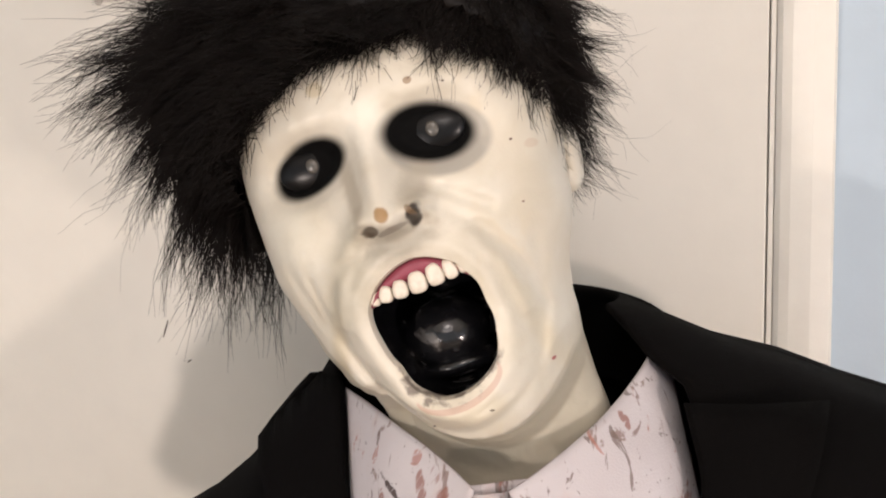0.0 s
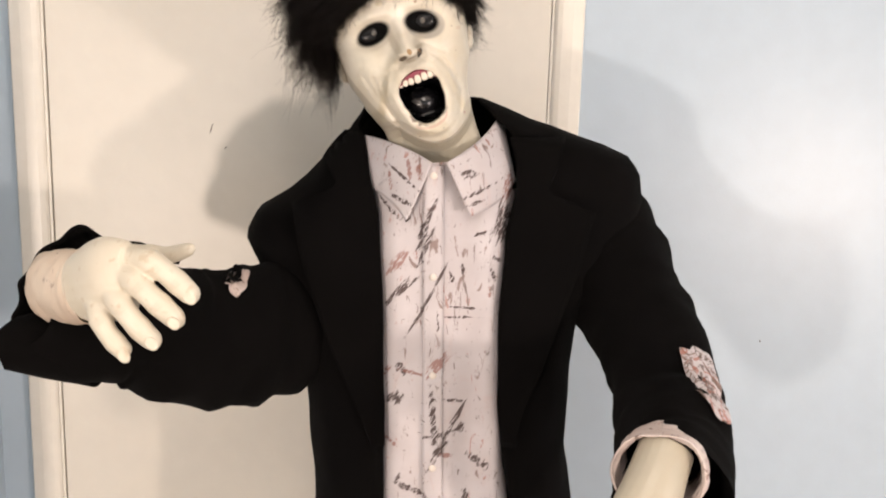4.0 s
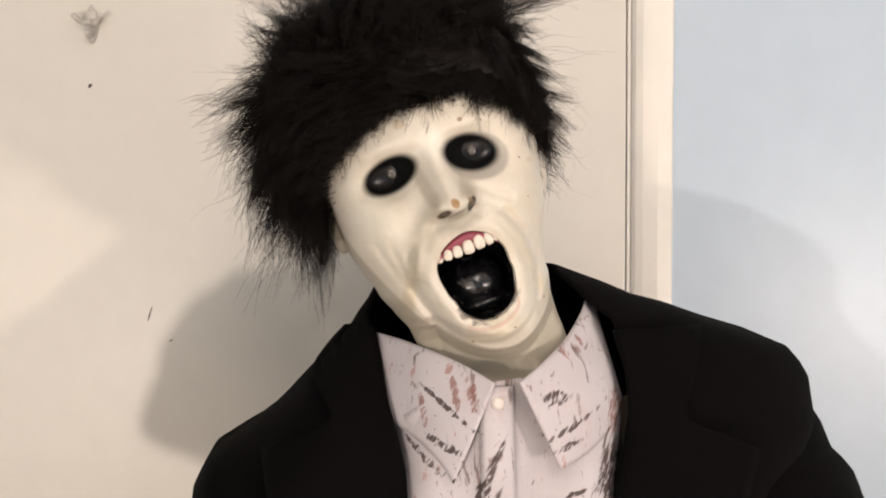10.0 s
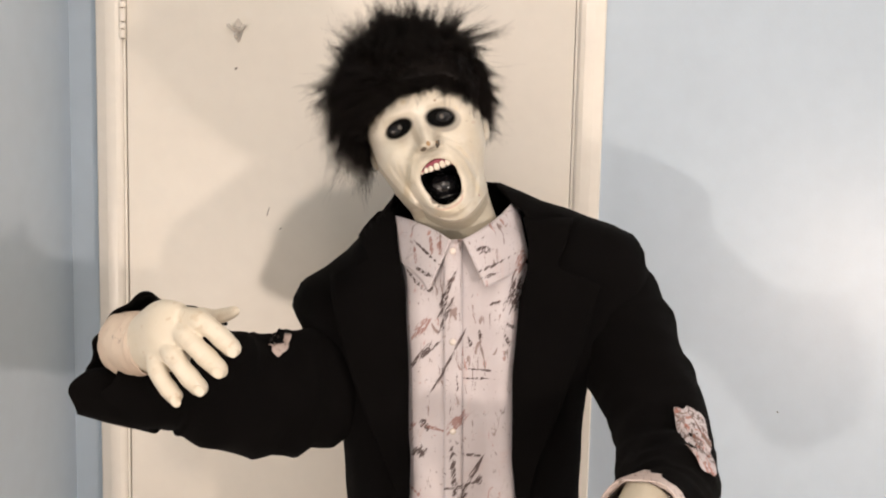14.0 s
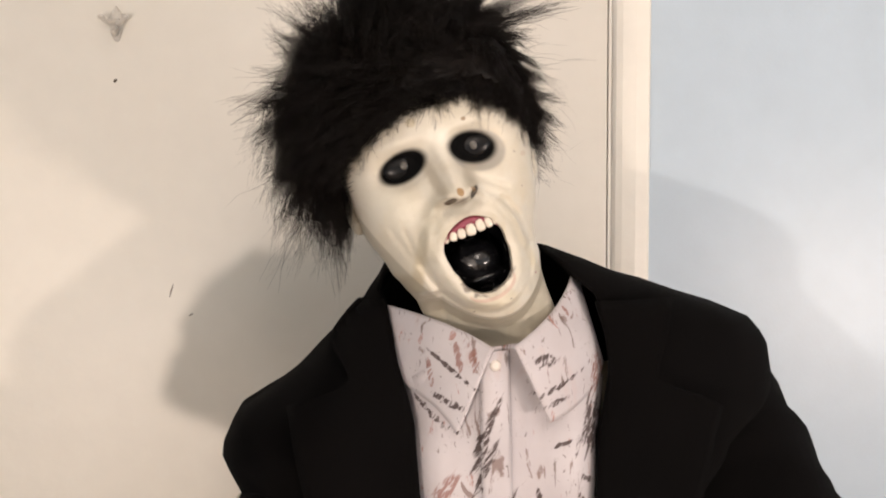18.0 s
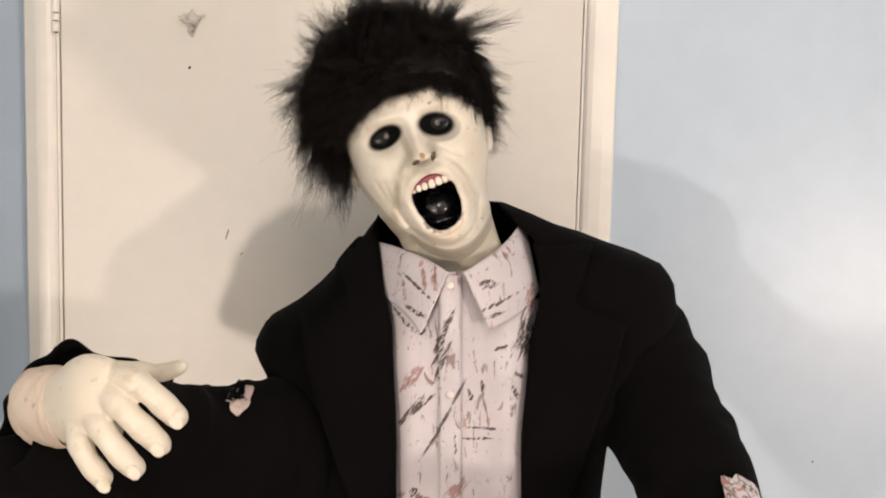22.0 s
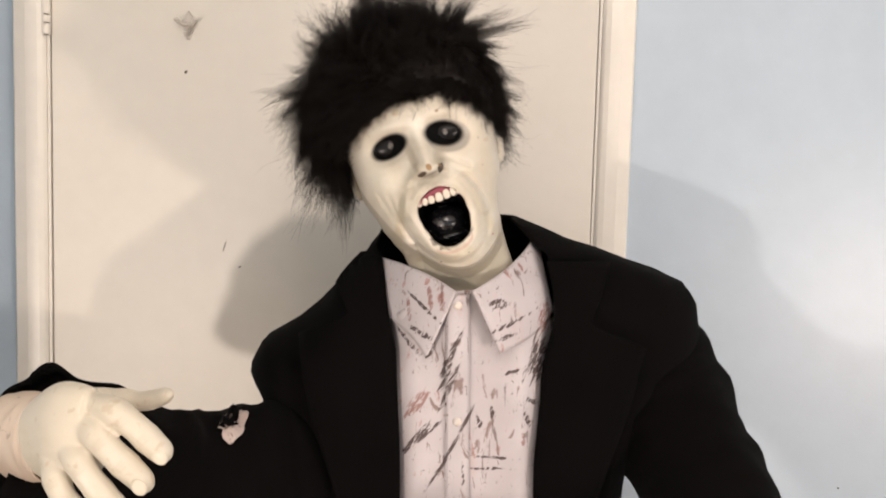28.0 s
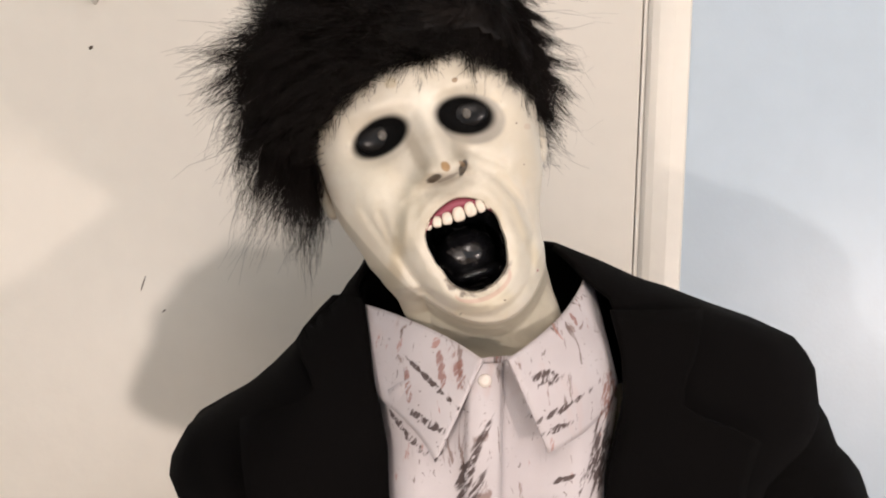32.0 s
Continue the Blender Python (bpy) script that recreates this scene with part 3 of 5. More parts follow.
# ---- the mannequin: head, mouth, arms' ends and plain body in one mesh ----
HEAD = pose(0.1615, 0.55, 1.528) @ Matrix.Rotation(radians(-16.8), 4, "Y")
HEAD_INV = HEAD.inverted()
HALF_W = ((-0.23, 0.060), (-0.160, 0.0575), (-0.14, 0.0568), (-0.12, 0.0580), (-0.10, 0.0628), (-0.085, 0.0672), (-0.045, 0.0800), (0.0, 0.0850), (0.03, 0.0835), (0.06, 0.074), (0.085, 0.056), (0.10, 0.036), (0.108, 0.002))
FRONT = ((-0.23, 0.036), (-0.175, 0.034), (-0.160, 0.038), (-0.149, 0.056), (-0.142, 0.080), (-0.128, 0.093), (-0.05, 0.096), (0.0, 0.090), (0.035, 0.088), (0.06, 0.075), (0.085, 0.050), (0.10, 0.026), (0.108, 0.002))
CENTRE = ((-0.23, 0.009), (-0.160, 0.0065), (-0.140, 0.0055), (-0.12, 0.0040), (-0.085, -0.0020), (-0.045, -0.0020), (0.0, 0.0), (0.2, 0.0))
BACK = ((-0.23, 0.05), (-0.14, 0.055), (-0.08, 0.075), (0.0, 0.105), (0.05, 0.10), (0.085, 0.065), (0.108, 0.002))
MOUTH = (0.0040, -0.0865)
MOUTH_RIM = ((-176, 0.0246), (-150, 0.0236), (-120, 0.0285), (-95, 0.0312), (-70, 0.0312), (-45, 0.0308), (-15, 0.0274), (12, 0.0266), (38, 0.0300), (60, 0.0330), (88, 0.0345), (118, 0.0326), (140, 0.0312), (184, 0.0246))


def rim_radius(w):
    d = math.degrees(w)
    d = d + 360 if d < -176 else d
    d = d - 360 if d > 184 else d
    return lerp_table(MOUTH_RIM, d)


def bell(a, b, ca, cb, sa, sb, turn=0.0):
    x, y = a - ca, b - cb
    c, s = math.cos(turn), math.sin(turn)
    return math.exp(-((x * c + y * s) / sa) ** 2 - ((y * c - x * s) / sb) ** 2)


def ridge(a, b, pts, width):
    """Falls off with the distance from a bent line."""
    best = 9.0
    for (x0, y0), (x1, y1) in zip(pts, pts[1:]):
        dx, dy = x1 - x0, y1 - y0
        k = max(0, min(1, ((a - x0) * dx + (b - y0) * dy) / (dx * dx + dy * dy)))
        best = min(best, math.hypot(a - x0 - k * dx, b - y0 - k * dy))
    return math.exp(-(best / width) ** 2)


def relief(a, b):
    """How far the face stands out from the plain egg shape."""
    f = 0.0035 * bell(a, b, -0.030, 0.019, 0.024, 0.007) + 0.0035 * bell(a, b, 0.030, 0.021, 0.024, 0.007)
    for ca, cb, ra, rb, turn in EYES:
        x = bell(a, b, ca, cb, ra * 1.05, rb * 1.15, radians(-turn))
        f -= 0.012 * min(1.0, 1.35 * x)
    # nose: bridge, tip, wings
    k = max(0.0, min(1.0, (0.012 - b) / 0.045))
    side = 0.0080 + 0.0048 * k
    f += (0.006 + 0.0215 * k ** 1.2) * math.exp(-((a - 0.002 * k) / side) ** 2) * (1 / (1 + math.exp((-0.0385 - b) / 0.0016))) * (1 / (1 + math.exp((b - 0.016) / 0.005)))
    for s in (-1, 1):
        f += 0.0090 * bell(a, b, 0.003 + s * 0.0125, -0.0312, 0.0052, 0.0056)
        f -= 0.0060 * bell(a, b, 0.003 + s * 0.0105, -0.0366, 0.0046, 0.0026)
        f += 0.004 * bell(a, b, s * 0.047, -0.028, 0.020, 0.016)
    # lips and the folds round the mouth
    w = math.atan2(b - MOUTH[1], a - MOUTH[0])
    d = math.hypot(a - MOUTH[0], b - MOUTH[1]) - rim_radius(w)
    f += 0.0040 * math.exp(-((d - 0.006) / 0.006) ** 2)
    f -= 0.0026 * math.exp(-((d - 0.0185) / 0.0035) ** 2) * (1 if b < -0.045 else 0.5)
    f += 0.0048 * ridge(a, b, ((0.017, -0.031), (0.033, -0.046), (0.043, -0.066), (0.047, -0.09)), 0.0045)
    f += 0.0042 * ridge(a, b, ((-0.015, -0.034), (-0.029, -0.050), (-0.037, -0.072)), 0.005)
    f -= 0.0024 * ridge(a, b, ((0.020, -0.024), (0.030, -0.030), (0.044, -0.040)), 0.0026)
    f -= 0.0016 * ridge(a, b, ((-0.058, -0.045), (-0.048, -0.075), (-0.034, -0.105), (-0.022, -0.124)), 0.0032)
    f -= 0.0015 * ridge(a, b, ((-0.048, -0.050), (-0.043, -0.080), (-0.031, -0.112)), 0.0026)
    f -= 0.0014 * ridge(a, b, ((0.058, -0.060), (0.052, -0.095), (0.042, -0.125)), 0.0030)
    f += 0.0035 * bell(a, b, 0.012, -0.132, 0.024, 0.008)
    f -= 0.0010 * ridge(a, b, ((-0.020, -0.126), (0.004, -0.1295), (0.028, -0.123)), 0.0022)
    f -= 0.0030 * ridge(a, b, ((0.0225, -0.034), (0.038, -0.049), (0.049, -0.070), (0.0535, -0.092)), 0.0032)
    f += 0.0010 * noise.noise(Vector((a, b, 0.3)) * 55) + 0.0004 * noise.noise(Vector((a, b, 1.3)) * 190)
    return f


def head_point(b, w):
    hw, c = lerp_table(HALF_W, b), math.cos(w)
    a = hw * math.sin(w) + lerp_table(CENTRE, b)
    if c > 0:
        jaw = min(0.030, 13.0 * (a - 0.014) ** 2) * max(0.0, min(1.0, (-0.085 - b) / 0.025))
        f = lerp_table(FRONT, b - jaw) * c ** 0.80
        f += relief(a, b) * min(1.0, c * 1.8)
        return Vector((a, -f, b))
    return Vector((a, -lerp_table(BACK, b) * c, b))


def front_of_face(a, b):
    s = max(-0.999, min(0.999, (a - lerp_table(CENTRE, b)) / lerp_table(HALF_W, b)))
    return head_point(b, math.asin(s)).y


def build_head(bm):
    rows, cols = 235, 230
    ts = [(k / cols) * 2 - 1 for k in range(cols)]
    ws = [math.pi * (0.62 * t + 0.38 * t ** 3) for t in ts]
    grid = []
    for i in range(rows):
        b = -0.215 + (0.1078 + 0.215) * i / (rows - 1)
        grid.append([bm.verts.new(head_point(b, w)) for w in ws])
    inside = {}
    for row in grid:
        for v in row:
            if v.co.y < 0:
                w = math.atan2(v.co.z - MOUTH[1], v.co.x - MOUTH[0])
                d = math.hypot(v.co.z - MOUTH[1], v.co.x - MOUTH[0]) - rim_radius(w)
                if d < 0:
                    inside[v] = w
    for r0, r1 in zip(grid, grid[1:]):
        for i in range(cols):
            q = (r0[i], r0[(i + 1) % cols], r1[(i + 1) % cols], r1[i])
            if any(v in inside for v in q) and sum(v in inside for v in q) > 2:
                continue
            bm.faces.new(q)
    # draw the ragged edge of the hole onto the mouth's rim
    for v in list(bm.verts):
        if not v.link_faces:
            bm.verts.remove(v)
            inside.pop(v, None)
    edge = {v for e in bm.edges if len(e.link_faces) == 1 for v in e.verts if v.co.z > -0.13 and v.co.y < -0.02}
    for v in edge:
        w = math.atan2(v.co.z - MOUTH[1], v.co.x - MOUTH[0])
        r = rim_radius(w)
        a, b = MOUTH[0] + r * math.cos(w), MOUTH[1] + r * math.sin(w)
        v.co = Vector((a, front_of_face(a, b), b))
    # the rolled lip and the black mouth behind it
    rings = []
    for k, (scale, back, mat) in enumerate(((1.004, 0.0, 0), (0.985, 0.0025, 0), (0.975, 0.006, 1), (0.97, 0.020, 1), (0.93, 0.036, 1), (0.70, 0.052, 1), (0.3, 0.056, 1), (0.02, 0.056, 1))):
        ring = []
        for j in range(120):
            w = 2 * math.pi * j / 120 - math.pi
            r = rim_radius(w)
            a, b = MOUTH[0] + r * scale * math.cos(w), MOUTH[1] + r * scale * math.sin(w)
            fa, fb = MOUTH[0] + r * 1.0 * math.cos(w), MOUTH[1] + r * 1.0 * math.sin(w)
            ring.append(Vector((a, front_of_face(fa, fb) + back - 0.0003, b)))
        rings.append(ring)
    for k in range(len(rings) - 1):
        skin_rings(bm, rings[k:k + 2], mat=0 if k < 2 else 1)
    # tongue, eyes
    y = front_of_face(0.03, -0.09)
    sphere(bm, (0.003, y + 0.030, -0.0930), (0.0212, 0.020, 0.0175), u=40, v=28, mat=1)
    sphere(bm, (0.0045, y + 0.027, -0.1075), (0.0200, 0.016, 0.0065), u=40, v=24, mat=1)
    for ca, cb, ra, rb, turn in EYES:
        sphere(bm, (ca, front_of_face(ca, cb) + 0.0026, cb), (0.0165, 0.0045, 0.0102), u=32, v=24, mat=4)
        # grey pupil bead that doubles as the eye's glint
        sphere(bm, (ca + 0.0015, front_of_face(ca, cb) - 0.0016, cb + 0.0012), (0.0032, 0.0012, 0.0036), u=12, v=10, mat=5)
    # ears
    for s in (-1, 1):
        sphere(bm, (s * 0.0835 - 0.002, 0.004, -0.016), (0.0075, 0.016, 0.030), u=18, v=14)
        sphere(bm, (s * 0.0815 - 0.003, 0.000, -0.038), (0.0062, 0.009, 0.0090), u=14, v=10)
    # gum and teeth along the upper lip
    rows_ = []
    for j in range(31):
        w = radians(143 - 101 * j / 30)
        r = rim_radius(w)
        ring = []
        for q, out in ((1.0, 0.004), (0.96, 0.0006), (0.86, -0.0002), (0.74, 0.0018), (0.66, 0.008)):
            a, b = MOUTH[0] + r * math.cos(w), MOUTH[1] + r * math.sin(w)
            drop = (1 - q) * 0.030 * (0.10 + 0.90 * math.sin(math.pi * j / 30))
            ring.append(Vector((a * 0.985 + 0.0001, front_of_face(a, b) + 0.002 + out, b - drop - 0.0006)))
        rows_.append(ring)
    skin_rings(bm, rows_, closed=False, mat=2)
    for ta, tb, wide, tall, lean in ((-0.0178, -0.0652, 0.0058, 0.0070, 20), (-0.0114, -0.0645, 0.0064, 0.0078, 13), (-0.0044, -0.0640, 0.0072, 0.0086, 7), (0.0038, -0.0632, 0.0086, 0.0102, 1),
                                     (0.0122, -0.0620, 0.0080, 0.0104, -6), (0.0192, -0.0616, 0.0062, 0.0096, -10), (0.0244, -0.0620, 0.0046, 0.0070, -20)):
        r = rim_radius(math.atan2(tb + 0.012 - MOUTH[1], ta - MOUTH[0]))
        y = front_of_face(ta, MOUTH[1] + 0.0335) + 0.0035 + 9.0 * (ta - 0.004) ** 2
        made = bmesh.ops.create_uvsphere(bm, u_segments=16, v_segments=14, radius=1)
        for v in made["verts"]:
            q = v.co
            q = Vector([math.copysign(abs(t) ** 0.62, t) for t in q])
            narrow = 1 - 0.22 * max(0, q.z)
            v.co = Matrix.Translation((ta, y, tb)) @ Matrix.Rotation(radians(lean), 4, "Y") @ Vector((q.x * wide / 2 * narrow, q.y * 0.0032, q.z * tall / 2))
        for f in {f for q in made["verts"] for f in q.link_faces}:
            f.material_index = 3


def smooth_union(chunks, voxel):
    """Closed pieces melted into one smooth mesh; returns it in world space."""
    bm = bmesh.new()
    for rings in chunks:
        skin_rings(bm, rings, cap0=True, cap1=True)
    bmesh.ops.recalc_face_normals(bm, faces=bm.faces)
    ob = new("melt", mesh_of("melt", bm, M_SKIN))
    m = ob.modifiers.new("melt", "REMESH")
    m.mode, m.voxel_size = "VOXEL", voxel
    s = ob.modifiers.new("soft", "SMOOTH")
    s.factor, s.iterations = 0.5, 8
    scene.view_layers[0].update()
    deps = bpy.context.evaluated_depsgraph_get()
    me = bpy.data.meshes.new_from_object(ob.evaluated_get(deps))
    bpy.data.objects.remove(ob)
    return me


def finger(points, r0, r1):
    line = [(*p, r0 + (r1 - r0) * k / (len(points) - 1), r0 + (r1 - r0) * k / (len(points) - 1)) for k, p in enumerate(points)]
    rings = tube_rings(line, 6, 14, up=(0, 0.3, 1))
    # swell the joints, round the tip
    n = len(rings)
    for i, ring in enumerate(rings):
        c = sum(ring, Vector()) / len(ring)
        u = i / (n - 1)
        k = 1 + 0.15 * math.exp(-((u - 0.54) / 0.07) ** 2) + 0.09 * math.exp(-((u - 0.79) / 0.05) ** 2)
        if u > 0.90:
            k *= math.sqrt(max(0.05, 1 - ((u - 0.90) / 0.105) ** 2))
        rings[i] = [c + (q - c) * k for q in ring]
    return rings


RAISED = [
    tube_rings([(-.220, .352, 1.236, .022, .026), (-.188, .322, 1.239, .023, .029), (-.155, .292, 1.250, .024, .041), (-.130, .270, 1.262, .024, .044), (-.106, .259, 1.264, .019, .040)], 6, 20),
    finger(((-.152, .308, 1.274), (-.130, .284, 1.281), (-.108, .264, 1.286), (-.088, .252, 1.286), (-.068, .246, 1.276), (-.051, .245, 1.261), (-.037, .249, 1.246)), .0134, .0112),
    finger(((-.160, .306, 1.262), (-.139, .282, 1.267), (-.117, .260, 1.272), (-.101, .248, 1.268), (-.086, .240, 1.256), (-.068, .240, 1.239), (-.051, .244, 1.221)), .0134, .0114),
    finger(((-.164, .306, 1.247), (-.146, .282, 1.250), (-.128, .260, 1.252), (-.116, .248, 1.245), (-.104, .240, 1.232), (-.089, .240, 1.214), (-.075, .244, 1.199)), .0130, .0110),
    finger(((-.170, .308, 1.236), (-.156, .285, 1.237), (-.144, .266, 1.236), (-.137, .254, 1.227), (-.128, .246, 1.213), (-.117, .245, 1.199), (-.107, .247, 1.187)), .0120, .0100),
    finger(((-.165, .312, 1.262), (-.132, .322, 1.276), (-.104, .322, 1.277), (-.078, .315, 1.279), (-.050, .304, 1.290)), .0130, .0078),
]
LOW = [
    tube_rings([(.524, .430, 1.040, .030, .026), (.506, .405, 1.010, .032, .027), (.490, .385, .970, .040, .024), (.480, .375, .930, .040, .019)], 6, 20, up=(0, 1, 0)),
    finger(((.456, .380, .965), (.446, .370, .938), (.440, .366, .912), (.440, .372, .890)), .0125, .0098),
    finger(((.470, .374, .945), (.463, .362, .910), (.459, .360, .880), (.459, .366, .855)), .0122, .0098),
    finger(((.489, .372, .942), (.486, .360, .905), (.484, .358, .872), (.484, .366, .848)), .0120, .0095),
    finger(((.506, .376, .945), (.507, .366, .912), (.507, .364, .885), (.507, .370, .865)), .0112, .0090),
    finger(((.482, .396, .992), (.454, .372, .982), (.438, .358, .965), (.430, .352, .945)), .0130, .0092),
]

LOW = [[[q + Vector((-0.074, -0.200, 0.062)) for q in ring] for ring in chunk] for chunk in LOW]


def build_mannequin():
    bm = bmesh.new()
    build_head(bm)
    bmesh.ops.transform(bm, matrix=HEAD, verts=bm.verts)
    # plain core under the clothes, down to the floor
    core = [(0.235, 0.63, 0.86, 0.12, 0.075), (0.225, 0.625, 1.10, 0.12, 0.075), (0.215, 0.61, 1.26, 0.12, 0.06), (0.205, 0.585, 1.36, 0.05, 0.05), (0.200, 0.575, 1.40, 0.05, 0.05)]
    skin_rings(bm, tube_rings(core, 6, 24, up=(0, 1, 0)), cap0=True, cap1=True)
    for s in (-1, 1):
        skin_rings(bm, tube_rings([(0.24 + s * 0.075, 0.64, 0.02, 0.04, 0.045), (0.24 + s * 0.07, 0.63, 0.45, 0.05, 0.05), (0.236 + s * 0.055, 0.63, 0.9, 0.06, 0.06)], 5, 16, up=(0, 1, 0)), cap0=True, cap1=True)
        skin_rings(bm, tube_rings([(0.24 + s * 0.078, 0.70, 0.035, 0.036, 0.035), (0.24 + s * 0.08, 0.60, 0.034, 0.042, 0.034), (0.24 + s * 0.085, 0.50, 0.026, 0.03, 0.026)], 5, 14), cap0=True, cap1=True)
    # plain arms inside the sleeves
    skin_rings(bm, tube_rings([(.14, .62, 1.27, .04, .04), (.03, .61, 1.21, .04, .04), (-.06, .54, 1.12, .035, .035), (-.14, .45, 1.15, .028, .028), (-.222, .355, 1.236, .021, .024)], 6, 16), cap0=True, cap1=True)
    skin_rings(bm, tube_rings([(.30, .62, 1.27, .04, .04), (.40, .63, 1.28, .04, .04), (.475, .57, 1.16, .035, .035), (.505, .46, 1.10, .03, .03), (.480, .33, 1.07, .027, .027), (.450, .245, 1.082, .026, .026)], 6, 16, up=(1, 0, 0)), cap0=True, cap1=True)
    for chunks in (RAISED, LOW):
        me = smooth_union(chunks, 0.0016)
        bm.from_mesh(me)
        bpy.data.meshes.remove(me)
    # finger nails
    for x, y, z, lean in ((-.0460, .2365, 1.2555, 45), (-.0610, .2290, 1.2315, 47), (-.0830, .2295, 1.2095, 50), (-.1130, .2362, 1.1940, 52)):
        m = Matrix.Translation((x + .004, y, z - .004)) @ Matrix.Rotation(radians(lean), 4, "Y") @ Matrix.Rotation(radians(-20), 4, "X")
        sphere(bm, (0, 0, 0), (0.0078, 0.0020, 0.0058), m, 14, 10)
    bmesh.ops.transform(bm, matrix=HEAD_INV, verts=bm.verts)
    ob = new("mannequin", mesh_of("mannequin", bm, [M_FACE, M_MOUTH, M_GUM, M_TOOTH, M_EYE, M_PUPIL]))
    ob.matrix_world = HEAD
    return tagged(ob, "life-size ivory latex ghoul mannequin with gaping black mouth, standing", "mannequin")


# ---- clothes ----
SIDES = ((0.60, 0.060, 0.425), (0.86, 0.052, 0.428), (0.95, 0.043, 0.412), (1.06, 0.034, 0.408), (1.13, 0.026, 0.412), (1.20, -0.022, 0.440), (1.25, -0.040, 0.476), (1.275, -0.031, 0.488),
         (1.288, -0.020, 0.494), (1.300, 0.008, 0.497), (1.345, 0.056, 0.493), (1.370, 0.081, 0.476), (1.385, 0.094, 0.437), (1.397, 0.105, 0.394), (1.420, 0.118, 0.326), (1.440, 0.128, 0.270))
OPEN_LEFT = ((0.60, 0.150), (0.87, 0.152), (0.97, 0.150), (1.15, 0.146), (1.29, 0.138), (1.36, 0.122), (1.41, 0.114), (1.445, 0.128))
OPEN_RIGHT = ((0.60, 0.345), (0.87, 0.330), (0.97, 0.312), (1.05, 0.302), (1.167, 0.299), (1.27, 0.306), (1.33, 0.318), (1.36, 0.318), (1.40, 0.308), (1.42, 0.285), (1.445, 0.262))
DEPTH = ((0.60, 0.120), (1.0, 0.125), (1.2, 0.122), (1.30, 0.118), (1.38, 0.080), (1.445, 0.050))
MIDDLE_Y = 0.632
SPINE = ((1.14, 0.632), (1.30, 0.638), (1.40, 0.624), (1.445, 0.617))


def side_at(z, k):
    return lerp_table([(q[0], q[k]) for q in SIDES], z)


def torso_point(z, w, grow=0.0):
    """A point of the jacket's barrel: w = 0 is the front, turning to the right."""
    x0, x1 = side_at(z, 1), side_at(z, 2)
    cx, hw, d = (x0 + x1) / 2, (x1 - x0) / 2 + grow, lerp_table(DEPTH, z) + grow
    mid_y = lerp_table(SPINE, z)
    s, c = math.sin(w), math.cos(w)
    e = 0.72
    return Vector((cx + hw * math.copysign(abs(s) ** e, s), mid_y - d * math.copysign(abs(c) ** e, c), z))


def front_angle(z, x):
    """The angle at which the front of the barrel is at x."""
    x0, x1 = side_at(z, 1), side_at(z, 2)
    k = max(-0.98, min(0.98, (x - (x0 + x1) / 2) / ((x1 - x0) / 2)))
    return math.asin(math.copysign(abs(k) ** (1 / 0.72), k))


def folds(p, amount, seed=0.0):
    return amount * (noise.noise(Vector((p.x * 14, p.y * 9, p.z * 5 + seed))) + 0.5 * noise.noise(Vector((p.x * 32, p.y * 20, p.z * 13 + seed))))


def solid(ob, thick, offset=-1.0):
    m = ob.modifiers.new("thickness", "SOLIDIFY")
    m.thickness, m.offset = thick, offset
    return ob


def sheet(bm, f, nu, nv, mat=0):
    rows = [[f(i / nu, j / nv) for i in range(nu + 1)] for j in range(nv + 1)]
    return skin_rings(bm, rows, closed=False, mat=mat)


def patch4(a, b, c, d, bulge, wob=0.002, seed=0.0):
    """A bowed four-cornered cloth leaf: a-b is the first edge, d-c the opposite one."""
    a, b, c, d = Vector(a), Vector(b), Vector(c), Vector(d)
    bulge = Vector(bulge)

    def f(u, v):
        p = (a * (1 - u) + b * u) * (1 - v) + (d * (1 - u) + c * u) * v
        p = p + bulge * (4 * u * (1 - u)) * 0.6 + bulge * 0.4 * math.sin(math.pi * u) * math.sin(math.pi * v)
        return p + Vector((0, -1, 0)) * folds(p, wob, seed)
    return f


